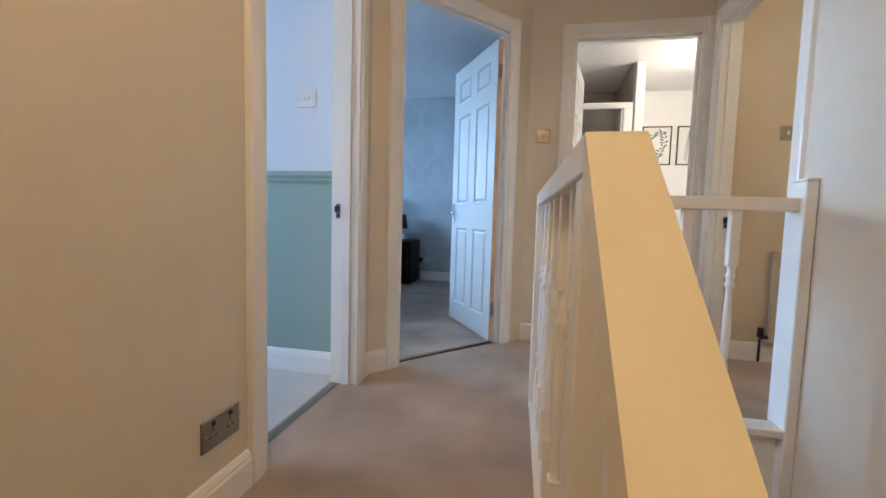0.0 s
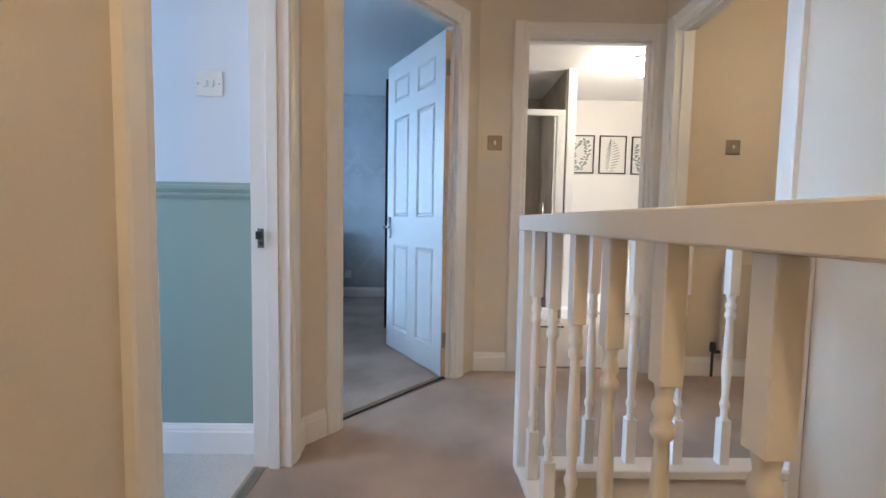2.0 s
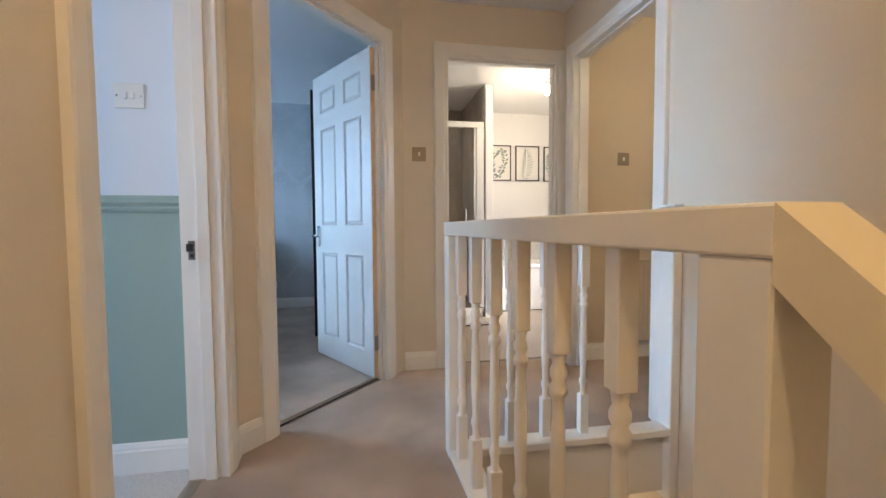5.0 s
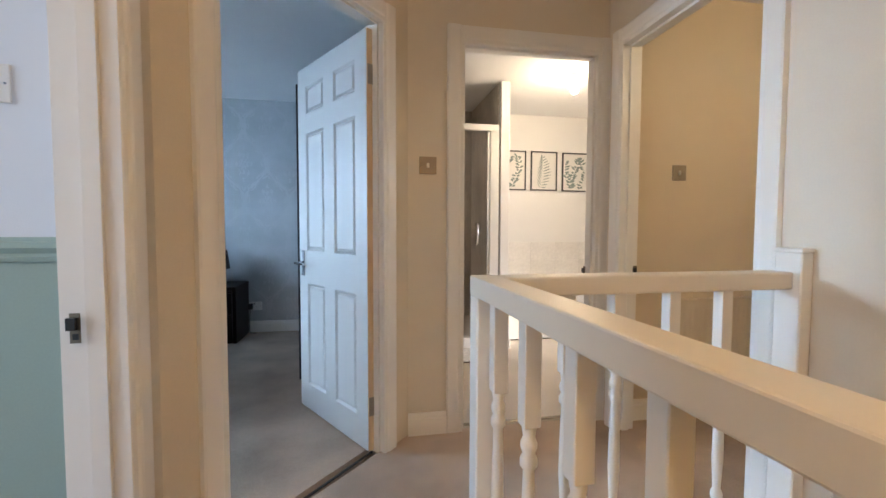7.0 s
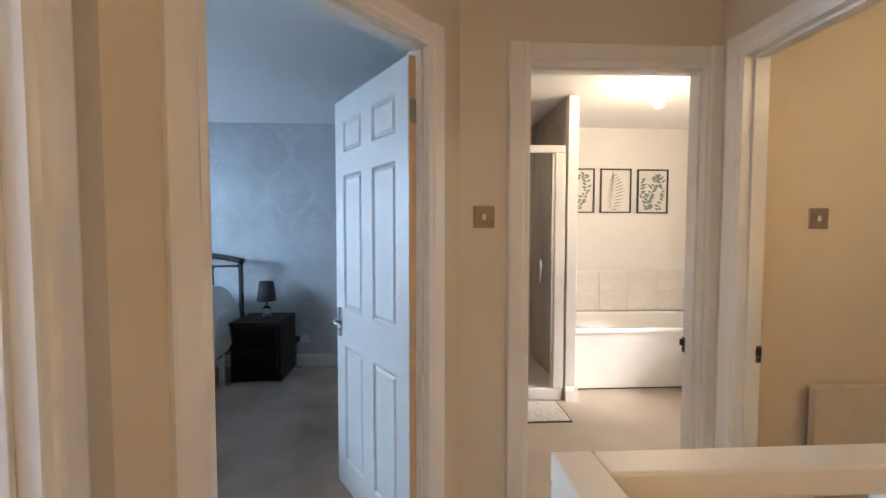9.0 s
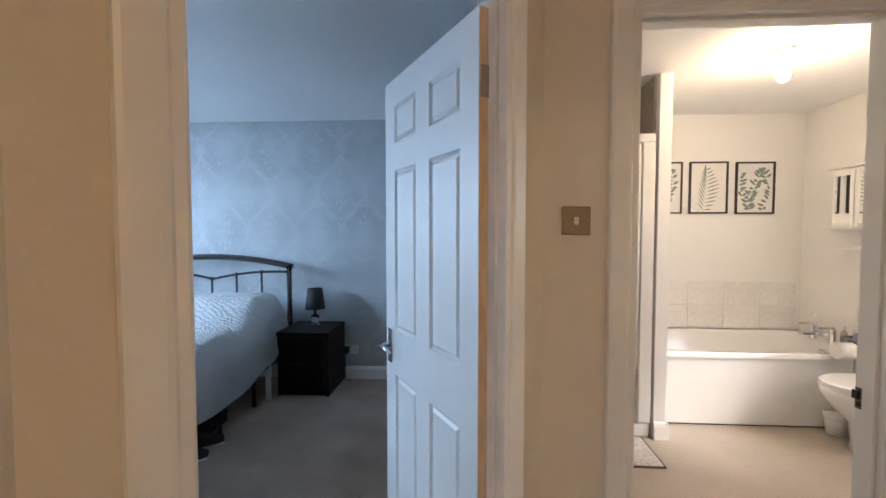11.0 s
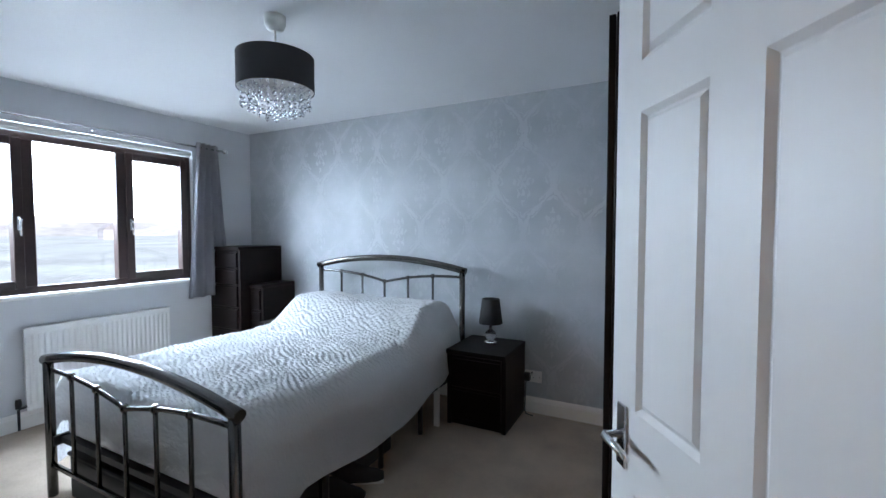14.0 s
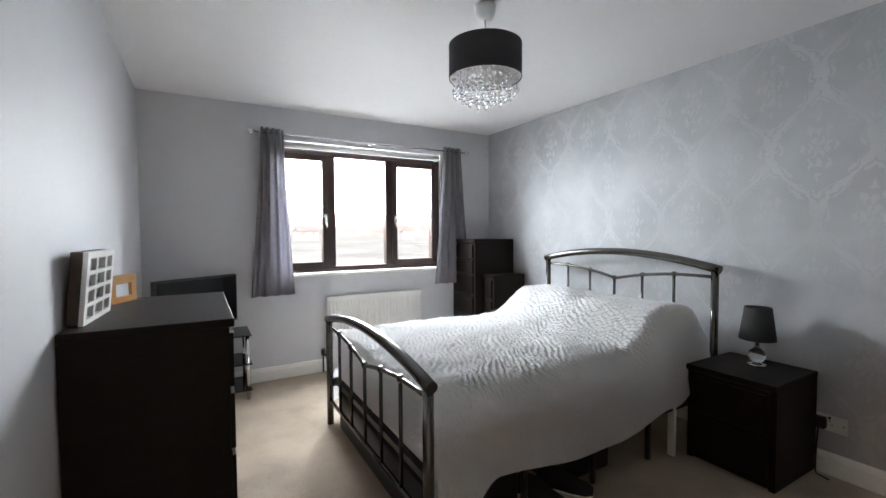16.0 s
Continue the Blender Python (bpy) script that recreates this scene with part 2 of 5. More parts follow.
# ---- building helpers ----
def box(bm, x0, x1, y0, y1, z0, z1, bevel=0.0, m=None, seg=1):
    r = bmesh.ops.create_cube(bm, size=1.0)
    mm = Matrix.Translation(((x0 + x1) / 2, (y0 + y1) / 2, (z0 + z1) / 2)) @ Matrix.Diagonal((abs(x1 - x0), abs(y1 - y0), abs(z1 - z0), 1))
    bmesh.ops.transform(bm, matrix=(m @ mm) if m else mm, verts=r["verts"])
    if bevel:
        es = list({e for v in r["verts"] for e in v.link_edges})
        bmesh.ops.bevel(bm, geom=es, offset=bevel, segments=seg, affect="EDGES", profile=0.5)
    return bm


def made_box(*a, **k):
    return box(bmesh.new(), *a, **k)


def tube(bm, pts, r, n=10, cap=True):
    """A round tube along points; r is one radius or one for each point."""
    pts = [Vector(p) for p in pts]
    rs = r if isinstance(r, (list, tuple)) else [r] * len(pts)
    rings = []
    up = None
    for i, p in enumerate(pts):
        d = (pts[min(i + 1, len(pts) - 1)] - pts[max(i - 1, 0)]).normalized()
        if up is None:
            up = Vector((0, 0, 1)) if abs(d.z) < 0.9 else Vector((1, 0, 0))
        side = d.cross(up).normalized()
        up = side.cross(d).normalized()
        rings.append([bm.verts.new(p + rs[i] * (math.cos(a) * side + math.sin(a) * up)) for a in [2 * math.pi * k / n for k in range(n)]])
    for a, b in zip(rings, rings[1:]):
        for k in range(n):
            f = bm.faces.new((a[k], a[(k + 1) % n], b[(k + 1) % n], b[k]))
            f.smooth = True
    if cap:
        bm.faces.new(rings[0][::-1]), bm.faces.new(rings[-1])
    return bm


def lathe(bm, prof, n=20, at=(0, 0, 0), cap=True):
    """Turns (radius, height) pairs round the z axis."""
    rings = [[bm.verts.new((at[0] + r * math.cos(2 * math.pi * k / n), at[1] + r * math.sin(2 * math.pi * k / n), at[2] + z)) for k in range(n)] for r, z in prof]
    for a, b in zip(rings, rings[1:]):
        for k in range(n):
            f = bm.faces.new((a[k], a[(k + 1) % n], b[(k + 1) % n], b[k]))
            f.smooth = True
    if cap:
        bm.faces.new(rings[0][::-1]), bm.faces.new(rings[-1])
    return bm


def prism(bm, poly, z0, z1):
    lo = [bm.verts.new((x, y, z0)) for x, y in poly]
    hi = [bm.verts.new((x, y, z1)) for x, y in poly]
    k = len(poly)
    bm.faces.new(lo[::-1]), bm.faces.new(hi)
    for i in range(k):
        bm.faces.new((lo[i], lo[(i + 1) % k], hi[(i + 1) % k], hi[i]))
    return bm


def sweep_profile(bm, prof, p0, p1, out, up=(0, 0, 1)):
    """A moulding: (outwards, upwards) pairs, closed, carried from p0 to p1."""
    p0, p1, out, up = Vector(p0), Vector(p1), Vector(out).normalized(), Vector(up).normalized()
    a = [bm.verts.new(p0 + out * o + up * u) for o, u in prof]
    b = [bm.verts.new(p1 + out * o + up * u) for o, u in prof]
    k = len(prof)
    for i in range(k):
        bm.faces.new((a[i], a[(i + 1) % k], b[(i + 1) % k], b[i]))
    bm.faces.new(a[::-1]), bm.faces.new(b)
    bmesh.ops.recalc_face_normals(bm, faces=bm.faces[:])
    return bm


def mesh(name, bm, material, smooth=False):
    bmesh.ops.recalc_face_normals(bm, faces=bm.faces[:])
    d = bpy.data.meshes.new(name)
    bm.to_mesh(d)
    bm.free()
    d.materials.append(material)
    if smooth:
        for p in d.polygons:
            p.use_smooth = True
    return d


def part(name, bm, material, parent, label="", smooth=False):
    ob = new(name, mesh(name, bm, material, smooth))
    ob.parent = parent
    if label:
        ob["label"] = label
    return ob


def structure(name, bm, material, label=""):
    return tagged(new(name, mesh(name, bm, material)), label, kind="structure")


def thing(name, m, label, category, group=""):
    ob = new(name)
    ob.empty_display_size = 0.1
    ob.matrix_basis = m
    return tagged(ob, label, category, group)


def solo(name, bm, material, label, category, group="", smooth=False, m=None):
    ob = tagged(new(name, mesh(name, bm, material, smooth)), label, category, group)
    if m:
        ob.matrix_basis = m
    return ob


def run_pose(p0, p1, z=0.0):
    """Local x along p0 to p1, local y to the left of it."""
    return pose(p0[0], p0[1], z, 0, 0, math.degrees(math.atan2(p1[1] - p0[1], p1[0] - p0[0])))


def wall(name, p0, p1, t0, t1, z0, z1, material, holes=(), label=""):
    """A wall from p0 to p1, from t0 to t1 left of that line, with holes (from, to, sill, head)."""
    length = math.hypot(p1[0] - p0[0], p1[1] - p0[1])
    bm = bmesh.new()
    x = 0.0
    for a, b, s, h in sorted(holes):
        box(bm, x, a, t0, t1, z0, z1)
        if s > z0:
            box(bm, a, b, t0, t1, z0, s)
        if h < z1:
            box(bm, a, b, t0, t1, h, z1)
        x = b
    box(bm, x, length, t0, t1, z0, z1)
    ob = structure(name, bm, material, label)
    ob.matrix_basis = run_pose(p0, p1)
    return ob


SKIRT = [(0, 0), (0.018, 0), (0.018, 0.085), (0.014, 0.092), (0.014, 0.098), (0.007, 0.112), (0.0, 0.115)]
ARCH = [(0, -0.004), (0.009, -0.004), (0.011, 0.0), (0.012, 0.016), (0.017, 0.022), (0.019, 0.032), (0.020, 0.074), (0.017, 0.082), (0, 0.085)]


def skirting(name, p0, p1, z=0.0, material=None):
    """A moulded skirting board, standing out to the left of p0 to p1."""
    d = Vector((p1[0] - p0[0], p1[1] - p0[1], 0)).normalized()
    return structure(name, sweep_profile(bmesh.new(), SKIRT, (*p0, z), (*p1, z), (-d.y, d.x, 0)), material or GLOSS, "white moulded skirting board")


def architrave(name, m, a, b, head, front, side):
    """Moulded casing round an opening from a to b along local x; front: local y of the wall's face; side: -1 or 1, the way it stands out."""
    out = (0, side, 0)
    ob = structure(name, sweep_profile(bmesh.new(), ARCH, (a, front, head), (b, front, head), out, (0, 0, 1)), GLOSS, "white gloss moulded door architrave")
    ob.matrix_basis = m
    for x, way in ((a, -1), (b, 1)):
        part("casing", sweep_profile(bmesh.new(), ARCH, (x, front, 0), (x, front, head + 0.085), out, (way, 0, 0)), GLOSS, ob)
    return ob


def lining(name, m, a, b, head, t0, t1, stop):
    """Door lining with its stop bead inside an opening."""
    ob = structure(name, made_box(a + 0.022, b - 0.022, t0, t1, head - 0.022, head), GLOSS, "white gloss door lining with stop bead")
    ob.matrix_basis = m
    for x0, x1 in ((a, a + 0.022), (b - 0.022, b)):
        part("jamb", made_box(x0, x1, t0, t1, 0, head, 0.001), GLOSS, ob)
    s0, s1 = stop
    for x0, x1 in ((a + 0.022, a + 0.034), (b - 0.034, b - 0.022)):
        part("stop_bead", made_box(x0, x1, s0, s1, 0, head - 0.022, 0.001), GLOSS, ob)
    part("stop_bead", made_box(a + 0.034, b - 0.034, s0, s1, head - 0.034, head - 0.022, 0.001), GLOSS, ob)
    return ob


def panel_leaf(name, m, width, height, label, handles=True):
    """A six-panel door leaf: hinge edge at x 0, y from 0 to 0.035, with recessed and fielded panels on both faces."""
    t = 0.035
    xs = [0, 0.105, width / 2 - 0.057, width / 2 + 0.057, width - 0.105, width]
    zs = [0.005, 0.155, 0.75, 0.94, 1.61, 1.72, 1.875, height]
    root = thing(name, m, label, "door")
    root["kind"] = "structure"
    bm = bmesh.new()
    for i in (0, 2, 4):
        box(bm, xs[i], xs[i + 1], 0, t, zs[0], zs[-1])
    for k in (0, 2, 4, 6):
        for i in (1, 3):
            box(bm, xs[i], xs[i + 1], 0, t, zs[k], zs[k + 1])
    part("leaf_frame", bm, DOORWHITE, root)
    for i in (1, 3):
        for k in (1, 3, 5):
            bm = bmesh.new()
            a, b, c, d = xs[i], xs[i + 1], zs[k], zs[k + 1]
            box(bm, a, b, 0.010, t - 0.010, c, d)
            for y0, s in ((0.010, -1), (t - 0.010, 1)):
                o = [bm.verts.new((x, y0 + s * 0.0005, z)) for x, z in ((a + 0.015, c + 0.015), (b - 0.015, c + 0.015), (b - 0.015, d - 0.015), (a + 0.015, d - 0.015))]
                f = [bm.verts.new((x, y0 + s * 0.008, z)) for x, z in ((a + 0.026, c + 0.026), (b - 0.026, c + 0.026), (b - 0.026, d - 0.026), (a + 0.026, d - 0.026))]
                bm.faces.new(f)
                for q in range(4):
                    bm.faces.new((o[q], o[(q + 1) % 4], f[(q + 1) % 4], f[q]))
                # bevelled bead round the recess
                e = [bm.verts.new((x, y0 + s * 0.010, z)) for x, z in ((a, c), (b, c), (b, d), (a, d))]
                g = [bm.verts.new((x, y0 + s * 0.0006, z)) for x, z in ((a + 0.012, c + 0.012), (b - 0.012, c + 0.012), (b - 0.012, d - 0.012), (a + 0.012, d - 0.012))]
                for q in range(4):
                    bm.faces.new((e[q], e[(q + 1) % 4], g[(q + 1) % 4], g[q]))
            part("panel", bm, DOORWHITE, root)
    if handles:
        for y0, s in ((0, -1), (t, 1)):
            bm = bmesh.new()
            box(bm, width - 0.075, width - 0.035, y0 + s * 0.001, y0 + s * 0.008, 0.79, 0.94, 0.003)
            plate = part("handle_plate", bm, CHROME, root, "chrome lever handle back plate")
            bm = bmesh.new()
            tube(bm, [(width - 0.055, y0 + s * 0.006, 0.868), (width - 0.055, y0 + s * 0.045, 0.868), (width - 0.065, y0 + s * 0.052, 0.868),
                      (width - 0.12, y0 + s * 0.052, 0.871), (width - 0.165, y0 + s * 0.050, 0.864)], [0.010, 0.009, 0.010, 0.009, 0.007], 10)
            part("lever", bm, CHROME, plate, "chrome lever")
    part("hinge_edge", made_box(-0.0015, 0.0, 0.001, t - 0.001, 0.006, height - 0.001), EDGEWOOD, root, "bare timber hinge edge")
    for z in (0.22, 1.78):
        bm = bmesh.new()
        tube(bm, [(-0.004, -0.004, z - 0.045), (-0.004, -0.004, z + 0.045)], 0.007, 8)
        box(bm, -0.004, -0.0016, 0.002, 0.03, z - 0.045, z + 0.045)
        part("hinge", bm, STEEL, root, "steel butt hinge")
    bm = made_box(width, width + 0.002, 0.007, 0.028, 0.83, 0.97)
    part("latch_plate", bm, STEEL, root, "steel latch plate")
    return root


# ---- the house: shell ----
TOP = 2.362
LOW = -2.62
A, B = (-0.175, 2.52), (0.60, 3.42)
DIAG = run_pose(A, B)
DIAG_LEN = math.hypot(B[0] - A[0], B[1] - A[1])
WEST = run_pose((-0.17, -1.6), (-0.17, 2.53))
NORTH = run_pose((0.59, 3.42), (1.70, 3.42))
EAST = run_pose((1.70, -1.6), (1.70, 3.42))
STAIR_TOP = 1.0

# landing, with the stair well
structure("floor", prism(bmesh.new(), [(-0.30, STAIR_TOP), (0.70, STAIR_TOP), (0.70, 2.36), (1.82, 2.36), (1.82, 3.44), (0.60, 3.44), (-0.215, 2.56), (-0.30, 2.47)], -0.22, 0.0), CARPET,
          "beige-brown cut pile carpet on the landing")
wall("wall_west", (-0.17, -1.6), (-0.17, 2.58), 0, 0.06, LOW, TOP, CREAM, [(3.235, 3.96, -0.02, 2.02)], "cream painted landing wall with a doorway")
wall("wall_diagonal", A, B, 0, 0.05, -0.2, TOP, CREAM, [(0.195, 0.985, -0.02, 2.02)], "cream painted diagonal landing wall with the bedroom doorway")
wall("wall_north", (0.54, 3.42), (1.80, 3.42), 0, 0.05, -0.2, TOP, CREAM, [(0.345, 1.095, -0.02, 2.02)], "cream painted landing wall with the bathroom doorway")
wall("wall_east", (1.70, 3.42), (1.70, -1.6), 0, 0.05, LOW, TOP, CREAM, [(0.14, 0.93, -0.02, 2.02)], "cream painted landing wall beside the stair well")
structure("ceiling", made_box(-0.24, 1.775, -1.7, 3.445, TOP, TOP + 0.1), CEIL, "white painted landing ceiling")
wall("wall_south", (1.82, -1.6), (-0.28, -1.6), -0.1, 0.0, LOW, TOP, CREAM, (), "cream painted wall behind the half landing")

architrave("trim_green_door", WEST, 3.235, 3.96, 2.02, 0, -1)
lining("door_lining_green", WEST, 3.215, 3.98, 2.04, 0.0, 0.13, (0.03, 0.07))
architrave("trim_bedroom_door", DIAG, 0.195, 0.985, 2.02, 0, -1)
lining("door_lining_bedroom", DIAG, 0.175, 1.005, 2.04, 0.0, 0.10, (0.02, 0.055))
architrave("trim_bathroom_door", NORTH, 0.295, 1.045, 2.02, 0, -1)
lining("door_lining_bathroom", NORTH, 0.275, 1.065, 2.04, 0.0, 0.10, (0.02, 0.055))
EASTR = run_pose((1.70, 3.42), (1.70, -1.6))
architrave("trim_box_room_door", EASTR, 0.14, 0.93, 2.02, 0, -1)
lining("door_lining_box_room", EASTR, 0.12, 0.95, 2.04, 0.0, 0.10, (0.03, 0.065))

skirting("baseboard_west", (-0.17, 1.55), (-0.17, 1.0))
skirting("baseboard_corner", A, (-0.17, 2.446))
skirting("baseboard_diagonal", (A[0] + 0.110 * 0.652, A[1] + 0.110 * 0.758), A)
skirting("baseboard_north", (0.80, 3.42), (0.60, 3.42))

# half landing and the flights
RISE, GO = 0.187, 0.222
HALF = -RISE * 7


def flight(name, x0, x1, y_from, way, z_from, label):
    """Six carpeted steps with rounded nosings, from y_from going down along way."""
    root = None
    for i in range(6):
        ya, yb = y_from + way * GO * i, y_from + way * (GO * (i + 1) + 0.02)
        bm = made_box(x0, x1, min(ya, yb), max(ya, yb), z_from - RISE * (i + 1) - 0.20, z_from - RISE * (i + 1), 0.012, seg=2)
        if root is None:
            root = structure(name, bm, CARPET, label)
        else:
            part("step", bm, CARPET, root)


flight("stairs_upper", -0.168, 0.70, STAIR_TOP, -1, 0.0, "beige carpeted upper flight of stairs")
structure("half_landing", made_box(-0.168, 1.698, -1.598, STAIR_TOP - 6 * GO, HALF - 0.15, HALF), CARPET, "beige carpeted half landing")
flight("stairs_lower", 0.80, 1.698, STAIR_TOP - 6 * GO, 1, HALF, "beige carpeted lower flight of stairs")
bm = bmesh.new()
box(bm, 0.705, 0.785, STAIR_TOP - 6 * GO, 2.36, -0.25, -0.002)
structure("stair_string", bm, GLOSS, "white stair well apron under the balustrade")
structure("stair_well_apron", made_box(0.785, 1.70, 2.345, 2.385, -0.27, -0.004, 0.003), GLOSS, "white apron board at the head of the stair well")
# hall below
structure("hall_floor", made_box(-0.3, 4.2, -1.6, 6.0, LOW - 0.1, LOW), VINYL, "pale hall floor at the foot of the stairs")
wall("hall_wall_north", (4.2, 5.2), (-0.3, 5.2), -0.1, 0, LOW, -0.22, BATHPAINT, (), "cream hall wall")
wall("hall_wall_east", (3.4, -0.5), (3.4, 5.2), -0.1, 0, LOW, -0.22, BATHPAINT, (), "cream hall wall")
wall("hall_wall_west", (-0.2, 2.4), (-0.2, 5.2), 0, 0.1, LOW, -0.22, BATHPAINT, (), "cream hall wall")
structure("hall_ceiling", made_box(-0.3, 4.2, 2.39, 6.0, -0.27, -0.225), CEIL, "white hall ceiling under the landing")

# green room
structure("green_room_floor", made_box(-2.9, -0.301, -0.6, 2.46, -0.1, -0.001), PALECARPET, "pale grey carpet in the green room")
structure("green_room_ceiling", made_box(-2.9, -0.245, -0.6, 2.56, TOP, TOP + 0.1), CEIL, "white ceiling of the green room")
wall("green_room_wall_east", (-0.24, -0.6), (-0.24, 2.46), 0, 0.06, 0, TOP, WHITEWALL, [(2.235, 2.96, 0, 2.02)], "white painted wall of the green room")
wall("green_room_wall_north", (-0.24, 2.46), (-2.9, 2.46), -0.10, 0, 0, 1.0, GREEN, (), "sage green painted wall below a dado rail")
wall("green_room_wall_upper", (-0.24, 2.46), (-2.9, 2.46), -0.10, 0, 1.0, TOP, WHITEWALL, (), "white painted wall above a dado rail")
wall("green_room_wall_west", (-2.8, 2.46), (-2.8, -0.6), -0.10, 0, 0, TOP, WHITEWALL, [(0.7, 1.9, 0.9, 2.0)], "white wall with a window opening")
wall("green_room_wall_south", (-2.9, -0.5), (-0.22, -0.5), -0.10, 0, 0, TOP, WHITEWALL, (), "white wall")
skirting("baseboard_green_room", (-0.305, 2.46), (-2.8, 2.46))
bm = sweep_profile(bmesh.new(), [(0, 0), (0.008, 0), (0.014, 0.012), (0.010, 0.02), (0.022, 0.034), (0.018, 0.046), (0.010, 0.05), (0.006, 0.06), (0, 0.06)],
                   (-0.305, 2.46, 0.992), (-2.8, 2.46, 0.992), (0, -1, 0))
structure("dado_rail", bm, GREEN, "sage green moulded dado rail")

# box room beyond the landing
structure("box_room_floor", made_box(1.821, 3.6, 1.2, 3.38, -0.1, -0.001), CARPET, "beige-brown carpet in the box room")
structure("box_room_ceiling", made_box(1.78, 3.6, 1.2, 3.44, TOP, TOP + 0.1), CEIL, "white ceiling of the box room")
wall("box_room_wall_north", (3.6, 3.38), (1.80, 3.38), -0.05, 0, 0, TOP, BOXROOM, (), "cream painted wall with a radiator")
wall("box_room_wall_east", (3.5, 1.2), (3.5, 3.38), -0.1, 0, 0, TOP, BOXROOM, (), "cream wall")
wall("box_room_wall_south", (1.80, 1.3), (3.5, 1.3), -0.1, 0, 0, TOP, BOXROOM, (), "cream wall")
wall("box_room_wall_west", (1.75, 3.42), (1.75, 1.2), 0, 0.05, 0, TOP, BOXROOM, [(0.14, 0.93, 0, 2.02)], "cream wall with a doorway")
skirting("baseboard_box_room", (3.5, 3.38), (1.80, 3.38))

# bathroom
structure("bathroom_floor", made_box(0.65, 3.3, 3.441, 5.99, -0.1, 0.0), VINYL, "beige vinyl bathroom floor")
structure("bathroom_ceiling", made_box(0.652, 3.3, 3.45, 5.99, TOP, TOP + 0.1), CEIL, "white bathroom ceiling")
wall("bathroom_wall_south", (0.65, 3.47), (3.3, 3.47), 0, 0.05, 0, TOP, BATHPAINT, [(0.235, 0.985, 0, 2.02)], "white bathroom wall with the doorway")
wall("bathroom_wall_north", (3.3, 5.89), (0.65, 5.89), -0.1, 0, 0, TOP, BATHPAINT, (), "white bathroom wall behind the bath")
# the hole is added out of view, beside the bathroom fill
wall("bathroom_wall_east", (3.2, 3.47), (3.2, 5.89), -0.1, 0, 0, TOP, BATHPAINT, [(0.21, 0.85, 1.18, 2.02)], "white bathroom wall")
wall("bathroom_wall_west", (0.65, 5.89), (0.65, 3.52), -0.03, 0, 0, TOP, BATHPAINT, (), "white bathroom wall")
structure("shower_partition", made_box(1.57, 1.65, 4.88, 5.89, 0, TOP, 0.003), BATHPAINT, "white stub wall between shower and bath")
bm = bmesh.new()
for a, b in (((1.65, 4.88), (1.57, 4.88)), ((1.65, 5.09), (1.65, 4.862))):
    d = Vector((b[0] - a[0], b[1] - a[1], 0)).normalized()
    sweep_profile(bm, SKIRT, (*a, 0), (*b, 0), (-d.y, d.x, 0))
structure("baseboard_bathroom", bm, GLOSS, "white skirting on the stub wall")

# bedroom
structure("bedroom_floor", prism(bmesh.new(), [(-3.76, 2.65), (-0.199, 2.65), (0.575, 3.53), (0.60, 3.53), (0.60, 5.885), (-3.76, 5.885)], -0.1, -0.001), CARPET,
          "beige-brown cut pile carpet in the bedroom")
structure("bedroom_ceiling", prism(bmesh.new(), [(-4.0, 2.565), (-0.245, 2.565), (0.56, 3.46), (0.648, 3.46), (0.648, 5.99), (-4.0, 5.99)], TOP, TOP + 0.1), CEIL,
          "white painted bedroom ceiling")
wall("bedroom_wall_diagonal", A, B, 0.05, 0.10, 0, TOP, GREY, [(0.195, 0.985, 0.0, 2.02)], "pale grey diagonal bedroom wall with the doorway")
wall("bedroom_wall_west", (-3.76, 2.55), (-3.76, 5.99), 0, 0.25, 0, TOP, GREY, [(1.02, 2.71, 0.90, 2.085)], "pale grey bedroom wall with the window")
wall("bedroom_wall_south", (-4.0, 2.65), (-0.19, 2.65), -0.09, 0, 0, TOP, GREY, (), "pale grey bedroom wall")
wall("bedroom_wall_east", (0.60, 3.50), (0.60, 5.885), -0.02, 0, 0, TOP, GREY, (), "pale grey bedroom wall")
wall("bedroom_wall_north", (0.62, 5.885), (-3.76, 5.885), -0.1, 0, 0, TOP, DAMASK, (), "silver damask wallpapered bedroom wall")
skirting("baseboard_bedroom_north", (0.60, 5.885), (-3.76, 5.885))
skirting("baseboard_bedroom_west", (-3.76, 5.885), (-3.76, 2.65))
skirting("baseboard_bedroom_south", (-3.76, 2.65), (-0.19, 2.65))

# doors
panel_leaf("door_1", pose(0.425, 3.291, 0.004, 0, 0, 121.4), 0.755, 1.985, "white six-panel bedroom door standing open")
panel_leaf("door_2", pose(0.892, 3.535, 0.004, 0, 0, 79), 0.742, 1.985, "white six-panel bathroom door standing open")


def strike(name, m, label):
    root = thing(name, m, label, "strike plate")
    part("plate", made_box(-0.010, 0.012, 0.0, 0.002, -0.034, 0.034, 0.0005), BRASSY, root)
    part("keep", made_box(-0.004, 0.016, 0.002, 0.010, -0.004, 0.024, 0.001), BLACKPLASTIC, root, "dark latch keep")
    part("bolt_hole", made_box(-0.006, 0.006, 0.0021, 0.003, -0.026, -0.012), BLACKPLASTIC, root)


strike("strike_plate", pose(-0.255, 2.3375, 0.85, 0, 0, 180) @ pose(0, 0.0, 0), "worn steel strike plate on the green room jamb")
strike("strike_plate", pose(1.7755, 3.2575, 0.85, 0, 0, 180), "worn steel strike plate on the box room jamb")
strike("strike_plate", pose(1.6125, 3.482, 0.83, 0, 0, 90), "worn steel strike plate on the bathroom jamb")


